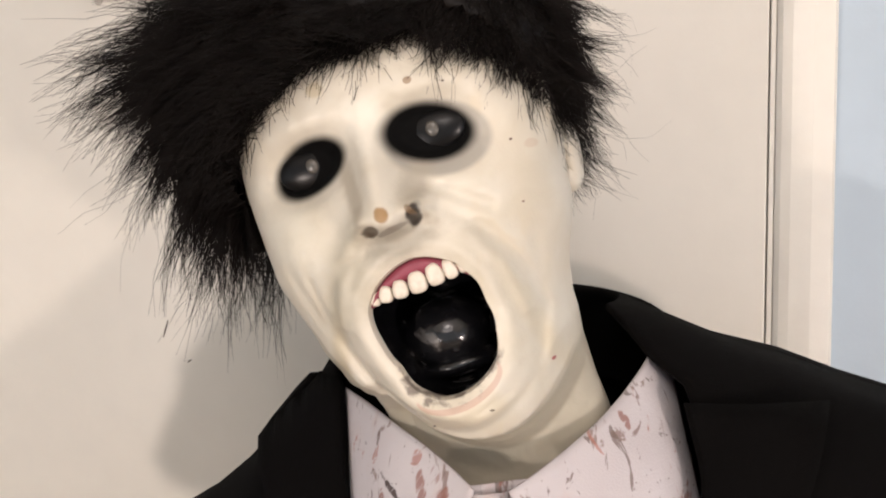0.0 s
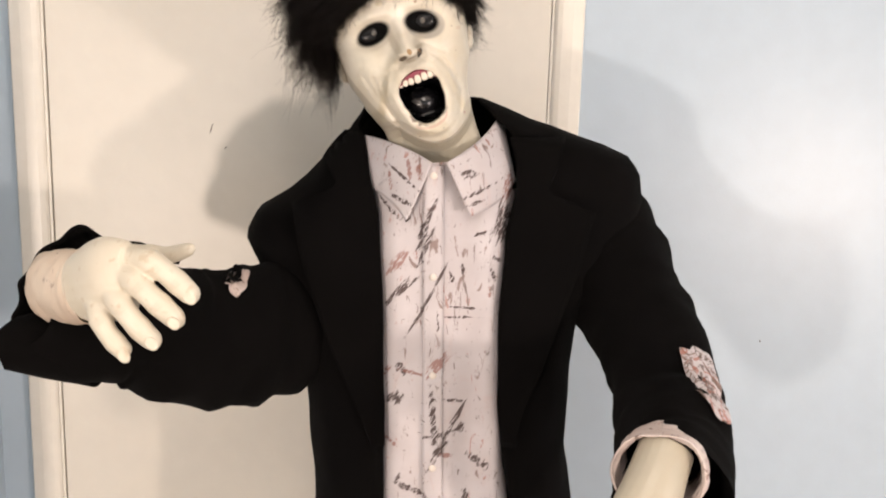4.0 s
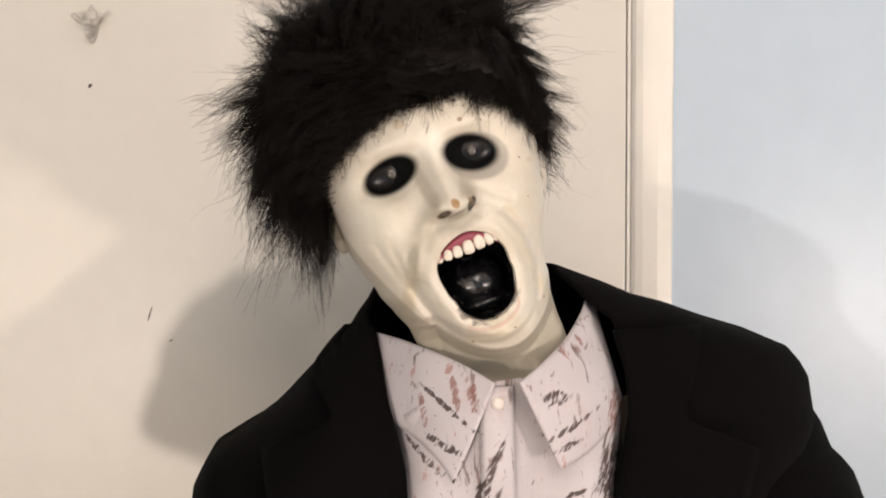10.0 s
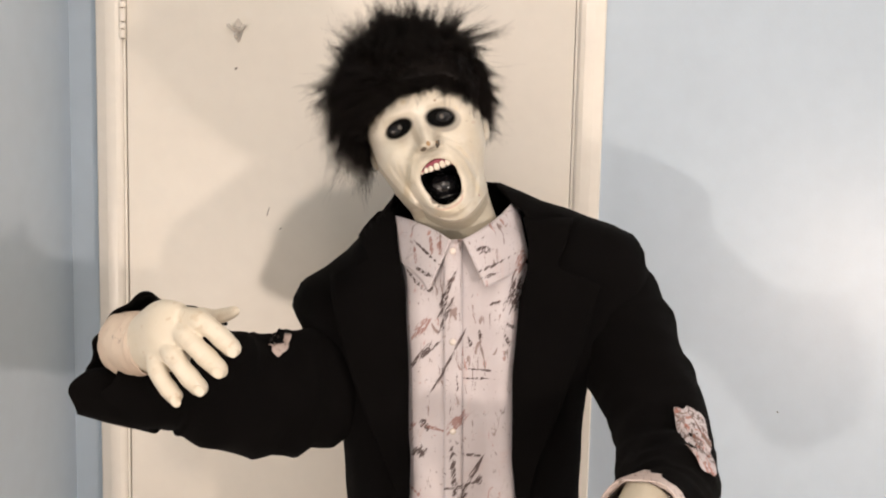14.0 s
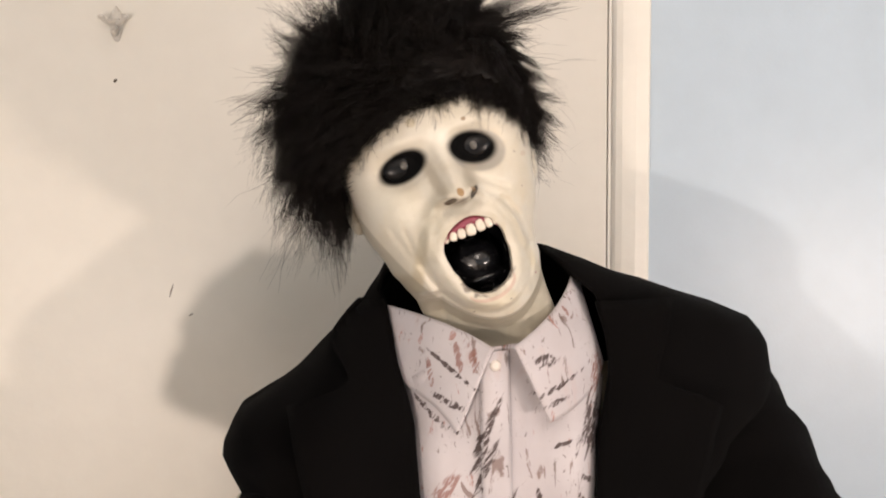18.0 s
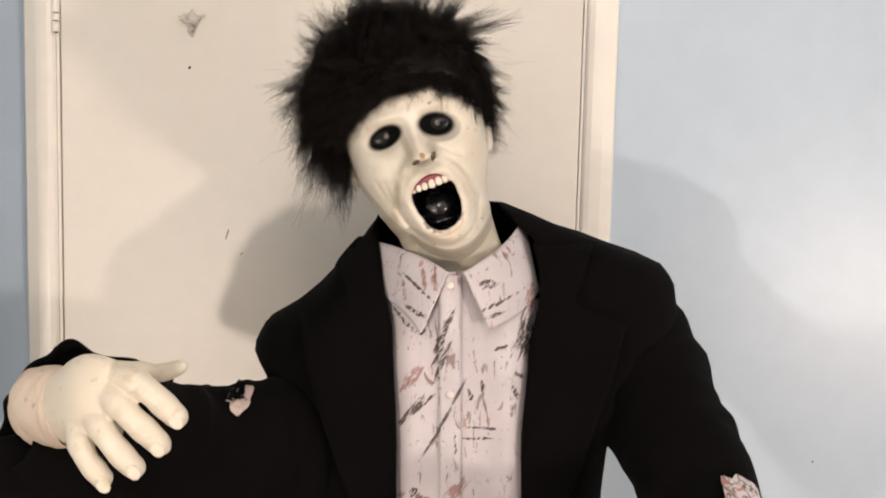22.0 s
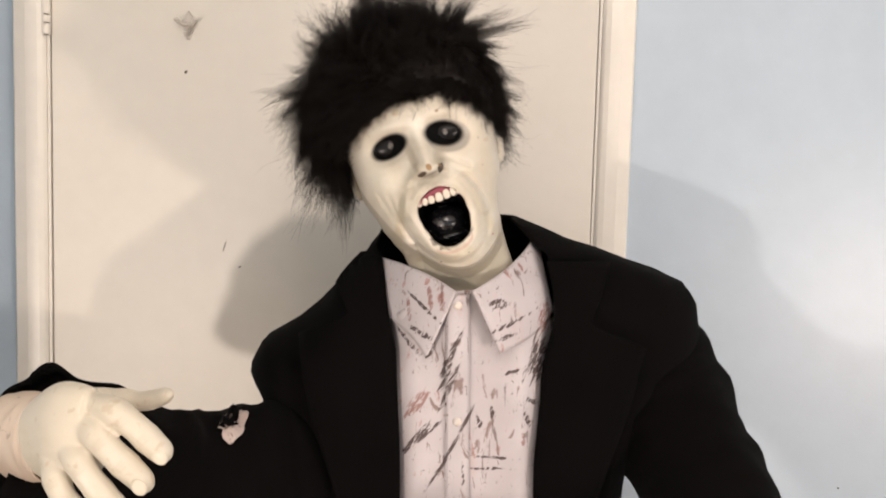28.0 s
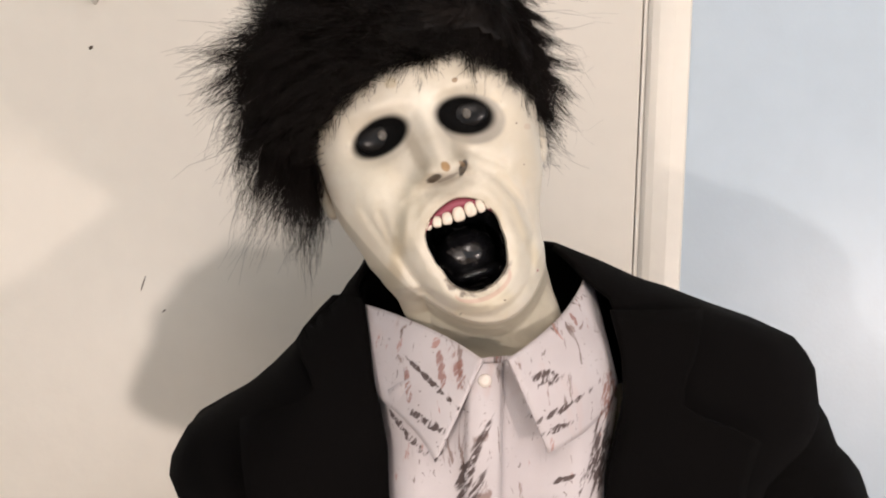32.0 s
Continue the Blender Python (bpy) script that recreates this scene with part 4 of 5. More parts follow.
def build_jacket():
    top = tagged(new("jacket"), "black wool suit jacket with torn sleeves, worn open on the mannequin", "jacket")
    top.location = (0.225, MIDDLE_Y, 1.3)
    scene.view_layers[0].update()

    def shell(u0, u1, z0, z1, nu, nz, name):
        """A stretch of the barrel between two angles, each a function of height."""
        bm = bmesh.new()

        def f(u, v):
            z = z0 + (z1 - z0) * v
            w0, w1 = u0(z), u1(z)
            p = torso_point(z, w0 + (w1 - w0) * u)
            out = Vector((p.x - 0.225, p.y - MIDDLE_Y, 0)).normalized()
            return p + out * folds(p, 0.010, 3.0)
        sheet(bm, f, nu, nz)
        return solid(part(name, bm, M_CLOTH, top), 0.004, 0)

    left = lambda z: front_angle(z, lerp_table(OPEN_LEFT, z))
    right = lambda z: front_angle(z, lerp_table(OPEN_RIGHT, z))
    side = lambda s: (lambda z: s * math.pi / 2)
    shell(left, side(-1.08), 0.66, 1.440, 16, 64, "front_panel")
    shell(right, side(1.08), 0.66, 1.440, 16, 64, "front_panel")
    shell(side(1.02), lambda z: 3 * math.pi / 2 - 0.02, 0.66, 1.440, 40, 64, "back_panel")

    # collar: a band round the back of the neck that turns into the lapels
    def collar(u, v):
        ang = radians(-112 + 224 * u)
        r = Vector((math.sin(ang) * (0.096 + 0.012 * v), math.cos(ang) * (0.062 + 0.014 * v), 0))
        mid = Vector((0.208, 0.616, 1.440 - 0.060 * v + 0.010 * math.sin(ang) - 0.030 * (1 - math.cos(ang))))
        p = mid + r
        return p + r.normalized() * folds(p, 0.003, 5)
    bm = bmesh.new()
    sheet(bm, collar, 36, 8)
    solid(part("collar", bm, M_CLOTH, top), 0.005, 0)

    # lapels lie on the front panels
    def lapel(sign):
        table = OPEN_LEFT if sign < 0 else OPEN_RIGHT

        def f(u, v):
            z = 0.985 + (1.395 - 0.985) * v
            wide = 0.012 + 0.088 * math.sin(min(1.0, v / 0.80) * math.pi / 2) ** 1.2
            if v > 0.78:
                wide *= 1 - 0.62 * min(1.0, (v - 0.78) / 0.05) + 0.25 * max(0.0, (v - 0.86) / 0.14)
            x = lerp_table(table, z) + sign * (wide * u - 0.003)
            p = torso_point(z, front_angle(z, x), 0.004 + 0.012 * u ** 2 + 0.004 * math.sin(math.pi * u))
            return p + Vector((0, -1, 0)) * folds(p, 0.003, 8)
        bm = bmesh.new()
        sheet(bm, f, 12, 44)
        solid(part("lapel", bm, M_CLOTH, top), 0.006, 0)
    lapel(-1)
    lapel(1)

    # sleeves
    rings = tube_rings([(.090, .640, 1.270, .050, .055), (.060, .622, 1.172, .064, .096), (.020, .580, 1.132, .068, .094), (-.034, .526, 1.130, .066, .092),
                        (-.092, .470, 1.142, .062, .088), (-.150, .424, 1.172, .058, .076), (-.200, .394, 1.176, .056, .068), (-.240, .374, 1.196, .056, .074)], 8, 36, fold=0.12, seed=4.0)
    for i, ring in enumerate(rings):
        # creases round the bent elbow
        crease = 1 + 0.03 * math.sin(i * 1.15) * math.exp(-((i - 28) / 11) ** 2)
        c = sum(ring, Vector()) / len(ring)
        rings[i] = [c + (q - c) * (crease if q.z < c.z else 1 + (crease - 1) * 0.5) for q in ring]
    for k, ring in enumerate(rings[-9:]):
        c = sum(ring, Vector()) / len(ring)
        for i, q in enumerate(ring):
            low = min(0.7, max(0.0, (c.z - q.z) / 0.085))
            high = max(0.0, (q.z - c.z) / 0.085)
            rag = 0.0025 * math.sin(i * 2.1) + 0.0015 * math.sin(i * 5.3)
            ring[i] = q + Vector((-0.010 * low + 0.010 * high, 0.010 * low + 0.004 * high, 0.010 * low)) * (k / 8) + Vector((rag, 0, 0)) * (k == 8)
    bm = bmesh.new()
    skin_rings(bm, rings)
    raised = part("sleeve", bm, M_CLOTH, top, "black sleeve bent upward with a ragged cuff")
    bm = bmesh.new()
    skin_rings(bm, tube_rings([(.376, .662, 1.330, .055, .066), (.424, .660, 1.290, .072, .082), (.466, .630, 1.222, .080, .082), (.492, .565, 1.155, .078, .075), (.508, .490, 1.108, .072, .070),
                               (.505, .410, 1.060, .084, .067), (.490, .330, 1.026, .096, .068), (.470, .258, 1.006, .106, .067)], 8, 36, up=(1, 0, 0), fold=0.11, seed=9.0))
    hanging = part("sleeve", bm, M_CLOTH, top, "black sleeve with a torn elbow hole")
    scene.view_layers[0].update()

    # holes in the sleeves show the shirt beneath
    def torn(sleeve, cx, cz, rx, rz, turn, mat, name, label, seed, lift=0.0032):
        tree = BVHTree.FromPolygons([sleeve.matrix_world @ v.co for v in sleeve.data.vertices], [p.vertices for p in sleeve.data.polygons])
        bm = bmesh.new()
        rows = []
        for j in range(9):
            ring = []
            for i in range(40):
                w = 2 * math.pi * i / 40
                k = (j / 8) * (1 + 0.10 * math.sin(3 * w + seed) + 0.06 * math.sin(7 * w + seed))
                a, b = math.cos(w) * rx * k, math.sin(w) * rz * k
                c, s = math.cos(radians(turn)), math.sin(radians(turn))
                x, z = cx + a * c - b * s, cz + a * s + b * c
                hit, normal, _, _ = tree.ray_cast(Vector((x, -0.5, z)), Vector((0, 1, 0)))
                if hit is None:
                    hit, normal, _, _ = tree.find_nearest(Vector((x, 0.46, z)))
                ring.append(hit + normal * (lift if normal.y < 0.2 else -lift))
            rows.append(ring)
        skin_rings(bm, rows)
        part(name, bm, mat, sleeve, label)
    torn(hanging, 0.532, 1.126, 0.019, 0.029, 27, M_PATCH, "elbow_hole", "stained pink-white cotton showing through a torn elbow", 1.0, 0.0045)
    torn(raised, -0.036, 1.212, 0.010, 0.016, 20, M_CUFF, "sleeve_tear", "white cotton showing through a torn sleeve", 2.0)
    torn(raised, -0.0405, 1.217, 0.0055, 0.010, 35, M_CLOTH, "torn_flap", "", 4.0, 0.0065)
    # the lower half of the torn cuff runs on past the wrist
    def trough(u, v):
        x = -0.190 - 0.074 * u
        w = radians(-165 + 265 * v)
        mid = 1.160 + 0.012 * u
        half = (0.044 - 0.022 * u) if w > 0 else (0.064 - 0.032 * u)
        p = Vector((x - 0.004 * math.sin(3.1 * w) * u * u, 0.420 - 0.070 * u - math.cos(w) * (0.066 - 0.020 * u), mid + math.sin(w) * half))
        return p + Vector((0, -0.6, 0.6)) * folds(p, 0.005, 15.0)
    bm = bmesh.new()
    sheet(bm, trough, 16, 24)
    solid(part("torn_cuff_flap", bm, M_CLOTH, raised), 0.003, 0)
    # the torn end of the sleeve, standing round the back of the wrist
    rim = spline([(-.284, .390, 1.160), (-.276, .387, 1.186), (-.268, .385, 1.207), (-.264, .385, 1.230), (-.247, .384, 1.255), (-.224, .382, 1.275), (-.200, .380, 1.293), (-.178, .374, 1.288), (-.148, .366, 1.280), (-.112, .362, 1.276), (-.080, .362, 1.262)], 6)

    def hood(u, v):
        q = rim[min(len(rim) - 1, int(round(u * (len(rim) - 1))))]
        p = Vector((q[0], q[1], q[2]))
        inner = Vector((-.190, .375, 1.225))
        p = p + (inner - p) * (0.55 * v) + Vector((0, 0.020, 0)) * math.sin(math.pi * v) + Vector((0, 0.03 * v, 0))
        return p + Vector((0.5, -0.6, 0.6)) * folds(p, 0.006, 6.0) + Vector((0.0015 * math.sin(u * 40), 0, 0.0025 * math.sin(u * 31))) * (1 - v)
    bm = bmesh.new()
    sheet(bm, hood, len(rim) - 1, 12)
    solid(part("turned_back_end", bm, M_CLOTH, raised), 0.004, 0)
    # loose threads
    for a, b, c, d in (((-.199, .348, 1.282), (-.197, .342, 1.292), (-.191, .340, 1.298), (-.180, .344, 1.294)),):
        bm = bmesh.new()
        skin_rings(bm, tube_rings([(*q, .0005, .0005) for q in (a, b, c, d)], 6, 5), cap0=True, cap1=True)
        part("thread", bm, M_CLOTH, raised)


def build_shirt():
    ob = tagged(new("shirt"), "white cotton dress shirt with brown and dark red stains", "shirt")
    ob.location = (0.22, 0.6, 1.2)
    scene.view_layers[0].update()

    def shirt_edges(z):
        m = 0.009 - 0.006 * max(0.0, min(1.0, (z - 1.10) / 0.20))
        return lerp_table(OPEN_LEFT, z) - m, lerp_table(OPEN_RIGHT, z) + m

    def f(u, v):
        z = 0.70 + (1.366 - 0.045 * (2 * u - 1) ** 2 - 0.70) * v
        x0, x1 = shirt_edges(z)
        x = x0 + (x1 - x0) * u
        k = (x - 0.222) / 0.13
        lift = max(0.0, z - 1.24) / 0.13
        y = 0.503 + (0.020 + 0.055 * min(1.0, lift)) * k * k + 0.12 * max(0.0, abs(k) - 0.62) + 0.010 * (1 - v) - 0.006 * lift
        y += 0.022 * max(0.0, 1 - min(x - x0, x1 - x) / 0.030) ** 2
        p = Vector((x, y, z))
        fold = 0.0040 * noise.noise(Vector((x * 26, 4.0, z * 3.5))) + 0.0055 * math.sin(x * 95 + 2.2 * math.sin(z * 5)) * (0.4 + 0.6 * noise.noise(Vector((x * 6, 0, z * 3)))) + folds(p, 0.004, 11)
        return p + Vector((0, -1, 0)) * fold
    bm = bmesh.new()
    sheet(bm, f, 70, 130)
    solid(part("body", bm, M_SHIRT, ob), 0.0012, 1)

    def place(z):
        return 0.207 + 0.012 * (1.36 - z) / 0.5

    def front_y(x, z):
        x0, x1 = shirt_edges(z)
        return f((x - x0) / (x1 - x0), (z - 0.70) / 0.672).y

    def placket(u, v):
        z = 0.70 + 0.662 * v
        x = place(z) + (u - 0.5) * 0.026
        return Vector((x, front_y(x, z) - 0.0042 - 0.0012 * math.sin(math.pi * u), z))
    bm = bmesh.new()
    sheet(bm, placket, 6, 90)
    solid(part("placket", bm, M_SHIRT, ob), 0.0015, 1)
    for z in (1.350, 1.218, 1.085, 0.955, 0.825):
        x = place(z)
        y = front_y(x, z) - 0.0075
        bm = bmesh.new()
        bmesh.ops.create_cone(bm, cap_ends=True, segments=20, radius1=0.0052, radius2=0.0045, depth=0.002, matrix=Matrix.Translation((x, y, z)) @ Matrix.Rotation(radians(90), 4, "X"))
        bmesh.ops.create_circle(bm, cap_ends=True, segments=12, radius=0.0024, matrix=Matrix.Translation((x, y - 0.00115, z)) @ Matrix.Rotation(radians(90), 4, "X"))
        part("button", bm, M_BUTTON, ob)
    for pts, bulge, seed in ((((0.222, 0.478, 1.368), (0.299, 0.600, 1.425), (0.318, 0.560, 1.338), (0.254, 0.484, 1.300)), (0.014, -0.016, -0.002), 1.0),
                             (((0.205, 0.478, 1.366), (0.116, 0.580, 1.391), (0.128, 0.545, 1.325), (0.174, 0.482, 1.291)), (0.006, -0.014, 0.008), 2.0)):
        bm = bmesh.new()
        sheet(bm, patch4(*pts, bulge, 0.0048, seed), 28, 18)
        solid(part("collar_leaf", bm, M_SHIRT, ob), 0.0016, 0)
    # cuffs
    for pts, seed in (([(-.222, .366, 1.232, .030, .036), (-.200, .345, 1.236, .033, .039), (-.174, .318, 1.240, .031, .038), (-.160, .306, 1.244, .030, .040)], 2.0),
                      ([(.470, .300, 1.066, .040, .042), (.456, .258, 1.072, .042, .044), (.442, .222, 1.078, .044, .046), (.436, .204, 1.080, .045, .048)], 5.0)):
        bm = bmesh.new()
        skin_rings(bm, tube_rings(pts, 8, 32, up=(0, 0, 1) if seed < 3 else (1, 0, 0), fold=0.20, seed=seed))
        solid(part("cuff", bm, M_WRIST if seed < 3 else M_CUFF, ob, "creased tan cuff" if seed < 3 else "stained cotton cuff"), 0.0015, 0)


def build_trousers():
    bm = bmesh.new()
    skin_rings(bm, tube_rings([(0.238, 0.632, 0.98, 0.155, 0.10), (0.238, 0.632, 0.80, 0.165, 0.105)], 6, 30, up=(0, 1, 0), fold=0.03), cap0=True)
    for s in (-1, 1):
        skin_rings(bm, tube_rings([(0.238 + s * 0.075, 0.632, 0.84, 0.085, 0.10), (0.24 + s * 0.078, 0.63, 0.45, 0.075, 0.085), (0.242 + s * 0.08, 0.63, 0.075, 0.07, 0.075)], 8, 24, up=(0, 1, 0), fold=0.06, seed=s))
    solid(tagged(part("trousers", bm, M_CLOTH), "plain black cloth trousers on the standing mannequin", "trousers"), 0.003)


# ---- the wig ----
def hairline(a):
    return 0.044 - 5.1 * a * a if a < 0 else 0.044 + 0.09 * a - 3.0 * a * a - 800 * a ** 4


def build_wig():
    ob = tagged(new("wig"), "shaggy black-brown fake fur wig worn low on the forehead", "wig")
    ob.matrix_world = HEAD
    scene.view_layers[0].update()
    mid, radii = Vector((-0.008, 0.016, 0.044)), Vector((0.1035, 0.122, 0.091))

    def on_cap(d):
        p = mid + Vector((d.x * radii.x, d.y * radii.y, d.z * radii.z))
        n = Vector((d.x / radii.x, d.y / radii.y, d.z / radii.z)).normalized()
        return p, n

    def covered(p, inset=0.0):
        if p.y < 0.0:
            k = max(0.0, min(1.0, (-p.y) / 0.06))
            return p.z > hairline(p.x) + 0.002 + 0.004 * noise.noise(Vector((p.x * 70, 3, 0))) + inset - (1 - k) * 0.03
        return p.z > -0.014 - 0.10 * p.y + inset
    bm = bmesh.new()
    bmesh.ops.create_uvsphere(bm, u_segments=72, v_segments=54, radius=1)
    for v in bm.verts:
        v.co, _ = on_cap(v.co.copy())
    bmesh.ops.delete(bm, geom=[v for v in bm.verts if not covered(v.co, 0.009)], context="VERTS")
    bmesh.ops.transform(bm, matrix=HEAD, verts=bm.verts)
    solid(part("cap", bm, M_HAIR, ob), 0.003)

    rnd = random.Random(7)
    gauss3 = lambda s: Vector((rnd.gauss(0, s), rnd.gauss(0, s), rnd.gauss(0, s)))
    roots, mids, ends, wave = [], [], [], []

    def lock(p, n, lead, bend, long, spread, count, loose=0.35):
        """A tuft whose hairs draw together towards a bent tip."""
        knee = p + lead * long * 0.55
        tip = knee + (lead * 0.45 + bend).normalized() * long * 0.55
        for _ in range(count):
            off = gauss3(spread)
            reach = rnd.uniform(0.55, 1.08)
            root = p + off - n * off.dot(n) - n * 0.002
            fray = gauss3(spread * loose * 1.2)
            roots.append(root)
            mids.append(root + (knee - p) * reach + fray * 0.4 - off * 0.15)
            ends.append(p + (tip - p) * reach + off * loose + fray + gauss3(long * 0.05))
            wave.append((rnd.uniform(0, 6.28), long * rnd.uniform(0.02, 0.09), rnd.uniform(0.00016, 0.00032), rnd.uniform(0.6, 1.6)))

    def comb(p, n):
        """Which way the fur lies at a place of the cap, how it bends, and how long it is."""
        a, b = p.x, p.z
        front = max(0.0, -n.y)
        high = max(0.0, min(1.0, (b - 0.065) / 0.05))
        left = max(0.0, min(1.0, (-0.015 - a) / 0.05))
        right = max(0.0, min(1.0, (a - 0.035) / 0.04))
        swirl = Vector([noise.noise(p * 26 + Vector(q)) for q in ((1, 7, 2), (3, 1, 9), (5, 5, 1))])
        lead = n * (0.95 - 0.55 * front * (1 - high)) + swirl * 0.95
        lead += Vector((-0.25, 0, -0.25)) * left * (1 - high) + Vector((-0.05, 0, -0.95)) * right * (1 - high) + Vector((0.05, 0, 0.55)) * high
        bend = swirl * 0.8 + Vector((-0.10 * left + 0.15 * right, 0, -1.25 * left * (1 - high) - 0.9 * right * (1 - high) + 0.10 * high))
        if front > 0.3:
            lead += Vector((-0.55, -0.15, -0.30)) * front * (1 - high)
        long = 0.049 * (1 + 0.55 * noise.noise(p * 34 + Vector((9, 2, 4)))) * (1 + 0.12 * left * (1 - high) - 0.28 * right)
        return lead, bend, long

    done = 0
    while done < 1900:
        d = gauss3(1).normalized()
        if d.y > 0.55 and rnd.random() < 0.75:
            continue
        p, n = on_cap(d)
        if not covered(p):
            continue
        done += 1
        lead, bend, long = comb(p, n)
        lead = (lead + gauss3(0.26)).normalized()
        bend = bend * 1.3 + gauss3(0.45)
        long *= rnd.uniform(0.65, 1.15)
        if done % 3 == 0:
            long *= 0.55
        elif done % 7 == 0:
            long *= 1.3
        if n.y < -0.35 and p.z < 0.085:
            long = min(long, 0.013 + max(0.0, p.z - hairline(p.x)) * 0.75)
            lead = (lead + Vector((-0.60, -0.20, 0.22))).normalized()
            bend = bend * 0.5 + Vector((-0.6, 0.1, 0.0))
        lock(p, n, lead, bend, long, rnd.uniform(0.0022, 0.0050), rnd.randint(14, 24), rnd.choice((0.03, 0.06, 0.10, 0.22)))
    # tufts that stand out of the outline: right above the ear, along the crown, wisps low beside the cheek
    for d, lead, bend, long, count in (((0.76, -0.28, 0.58), (0.99, -0.05, 0.06), (0.5, 0, -0.15), 0.074, 70), ((0.72, -0.20, 0.64), (0.95, -0.05, 0.22), (0.5, 0, -0.05), 0.062, 60),
                                       ((0.62, -0.20, 0.74), (0.70, -0.05, 0.70), (0.3, 0, 0.3), 0.044, 36), ((0.30, -0.30, 0.90), (0.25, -0.1, 0.95), (-0.2, 0, 0.4), 0.042, 36),
                                       ((0.02, -0.30, 0.95), (-0.10, -0.1, 1.0), (0.3, 0, 0.4), 0.042, 36), ((-0.35, -0.25, 0.90), (-0.40, -0.1, 0.9), (-0.4, 0, 0.2), 0.042, 36),
                                       ((-0.70, -0.15, 0.65), (-0.85, 0, 0.45), (-0.4, 0, -0.5), 0.042, 34), ((-0.93, -0.10, 0.25), (-0.95, 0, 0.05), (-0.3, 0, -0.7), 0.044, 34),
                                       ((-0.95, -0.05, -0.10), (-0.85, 0, -0.35), (0.1, 0, -0.9), 0.050, 34), ((-0.93, 0.05, -0.35), (-0.50, 0, -0.75), (0.2, 0, -0.9), 0.056, 30),
                                       ((-0.90, 0.00, -0.50), (-0.30, 0, -0.95), (0.1, 0, -0.9), 0.060, 24), ((0.95, -0.10, -0.30), (0.25, 0, -0.95), (0.0, 0, -0.9), 0.040, 26),
                                       ((0.96, 0.00, -0.10), (0.40, 0, -0.85), (-0.1, 0, -0.9), 0.042, 26)):
        p, n = on_cap(Vector(d).normalized())
        lock(p, n, Vector(lead).normalized(), Vector(bend), long, 0.0045, count, 0.45)
    # the combed edge along the brow
    for _ in range(520):
        a = rnd.uniform(-0.082, 0.088)
        b = hairline(a) + rnd.uniform(0.002, 0.022)
        p = Vector((a, min(front_of_face(a, b), -0.02) - rnd.uniform(0.002, 0.008), b))
        lock(p, Vector((0, -1, 0)), Vector((-0.55 + 0.7 * max(0.0, a / 0.08) + rnd.gauss(0, 0.35), -0.25, -0.10 + rnd.gauss(0, 0.25) - 0.5 * max(0.0, a / 0.08))).normalized(), Vector((rnd.gauss(-0.2, 0.5), 0.2, rnd.gauss(-0.2, 0.3))),
             rnd.choice((0.008, 0.012, 0.016, 0.026)) * rnd.uniform(0.8, 1.2) + 0.5 * max(0.0, b - hairline(a) - 0.010), 0.0035, 16, 0.7)
    # long loose hairs that fly out of the outline
    for _ in range(330):
        d = gauss3(1).normalized()
        if d.y > 0.35:
            continue
        p, n = on_cap(d)
        if not covered(p) or (n.y < -0.55 and p.z < 0.10):
            continue
        lead, bend, long = comb(p, n)
        long = rnd.uniform(0.040, 0.082)
        lead = (n * 0.9 + lead * 0.4 + gauss3(0.35)).normalized()
        tip = p + lead * long * 0.7 + (bend * 0.5 + gauss3(0.5)).normalized() * long * 0.45
        roots.append(p - n * 0.002)
        mids.append(p + lead * long * 0.6)
        ends.append(tip)
        wave.append((rnd.uniform(0, 6.28), long * 0.08, rnd.uniform(0.00013, 0.00020), 1.0))
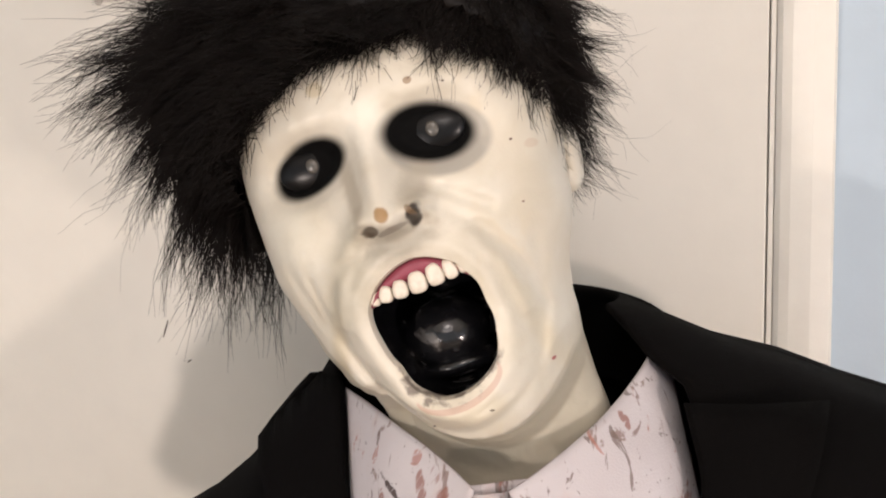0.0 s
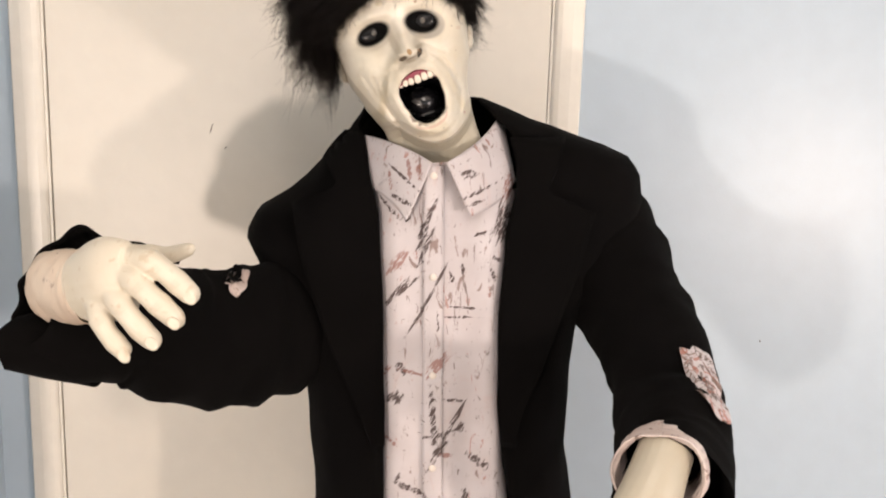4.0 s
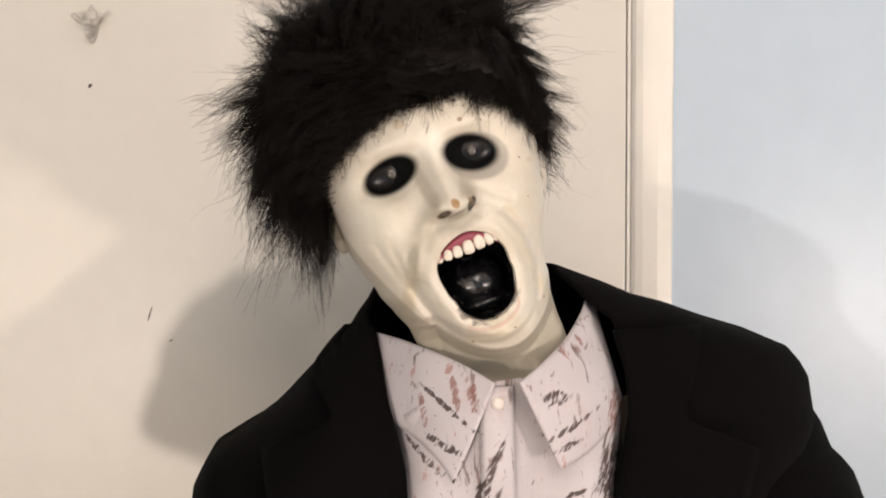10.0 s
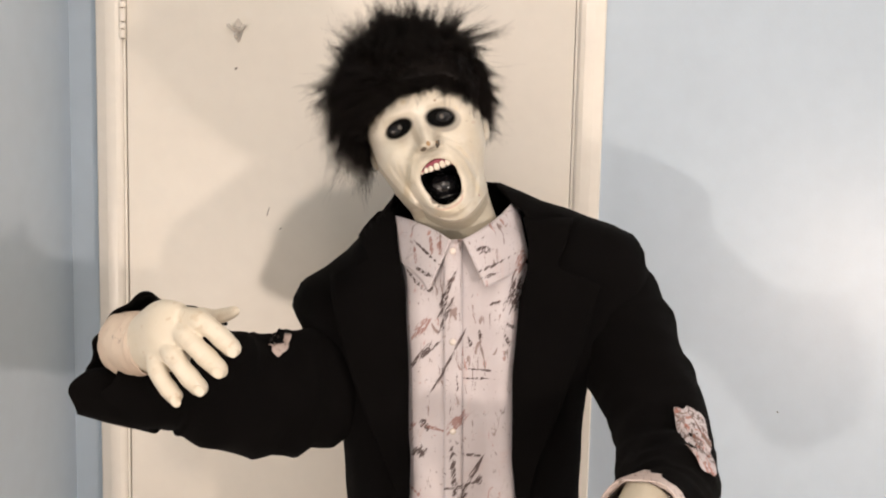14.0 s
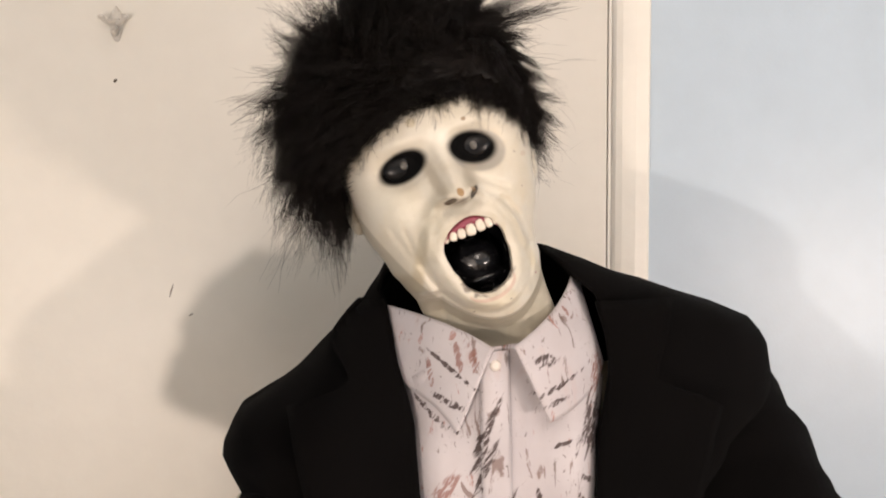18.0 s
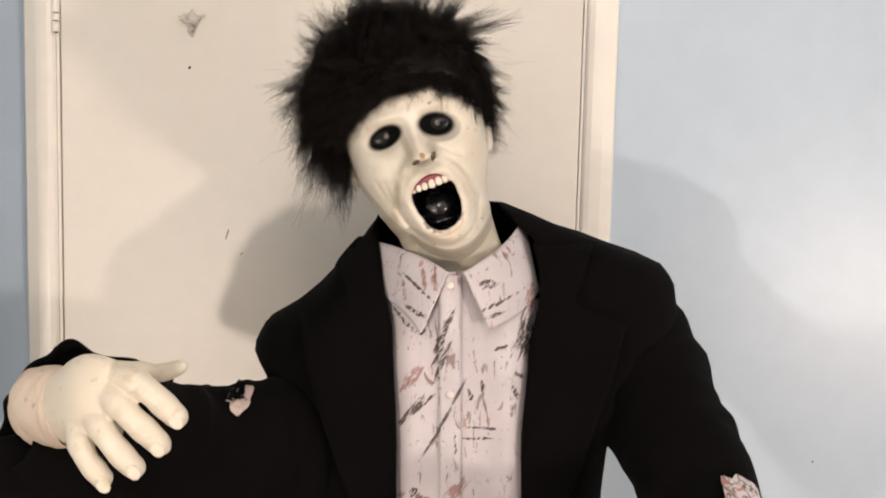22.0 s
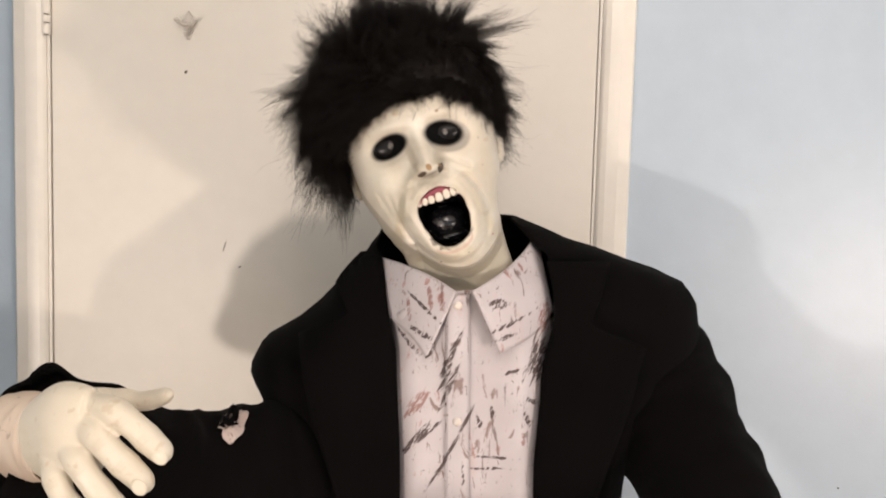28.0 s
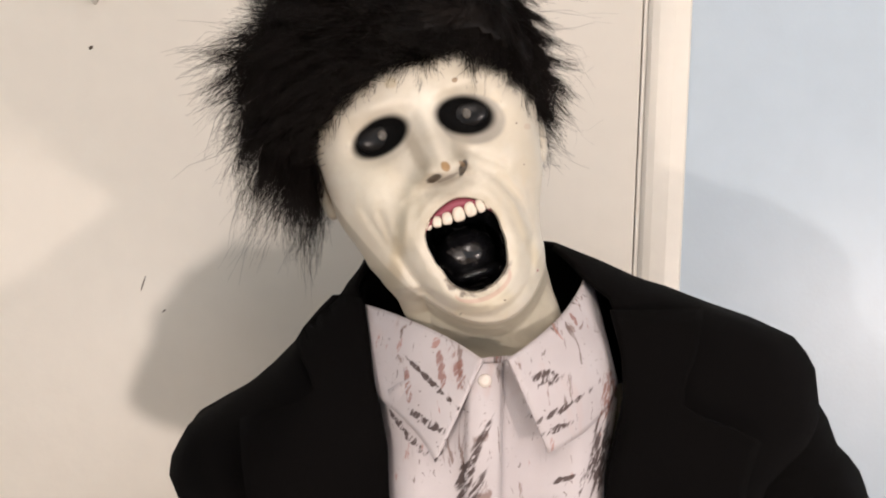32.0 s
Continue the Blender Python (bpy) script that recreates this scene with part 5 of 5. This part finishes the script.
    # stray hairs across the brow
    for _ in range(60):
        a = rnd.uniform(-0.072, 0.075)
        b = hairline(a) + 0.006
        root = Vector((a, front_of_face(a, b) - 0.003, b))
        end = Vector((a + rnd.gauss(-0.003, 0.006), 0, b - rnd.uniform(0.005, 0.020)))
        end.y = front_of_face(end.x, end.z) - 0.0008
        roots.append(root)
        mids.append((root + end) / 2 + Vector((rnd.gauss(0, 0.003), -0.002, 0)))
        ends.append(end)
        wave.append((0.0, 0.0, 0.00009, 0.5))

    # every hair is a thin three-sided tube along a bent line
    r0, r1, r2 = (np.array([tuple(v) for v in q]) for q in (roots, mids, ends))
    ph, amp, thick, rate = np.array(wave).T
    way = r2 - r0
    way /= np.linalg.norm(way, axis=1)[:, None] + 1e-9
    side = np.cross(way, np.array((0.3, 1.0, 0.2)))
    side /= np.linalg.norm(side, axis=1)[:, None] + 1e-9
    over = np.cross(way, side)
    steps, count = 6, len(r0)
    co = np.zeros((count, steps, 3, 3))
    for k in range(steps):
        t = k / (steps - 1)
        q = r0 * (1 - t) ** 2 + r1 * 2 * t * (1 - t) + r2 * t * t
        q = q + (side * np.sin(ph + 7 * rate * t)[:, None] + over * np.cos(ph + 6 * rate * t)[:, None]) * (amp * t)[:, None]
        r = (thick * (1 - 0.75 * t))[:, None]
        for m in range(3):
            w = 2.0944 * m
            co[:, k, m] = q + side * math.cos(w) * r + over * math.sin(w) * r
    head = np.array(HEAD)
    flat = co.reshape(-1, 3) @ head[:3, :3].T + head[:3, 3]
    quad = np.array([(3 * k + m, 3 * k + (m + 1) % 3, 3 * k + 3 + (m + 1) % 3, 3 * k + 3 + m) for k in range(steps - 1) for m in range(3)])
    loops = (quad[None] + (np.arange(count) * steps * 3)[:, None, None]).reshape(-1)
    me = bpy.data.meshes.new("fur")
    me.vertices.add(len(flat))
    me.vertices.foreach_set("co", flat.reshape(-1))
    me.loops.add(len(loops))
    me.loops.foreach_set("vertex_index", loops)
    me.polygons.add(len(loops) // 4)
    me.polygons.foreach_set("loop_start", np.arange(0, len(loops), 4))
    me.update(calc_edges=True)
    me.materials.append(M_HAIR)
    me.shade_smooth()
    fur = new("fur", me)
    fur.parent = ob
    fur.matrix_parent_inverse = ob.matrix_world.inverted()
    tagged(fur, "long shaggy dark fur strands", kind="stuff")


build_mannequin()
build_jacket()
build_shirt()
build_trousers()
build_wig()
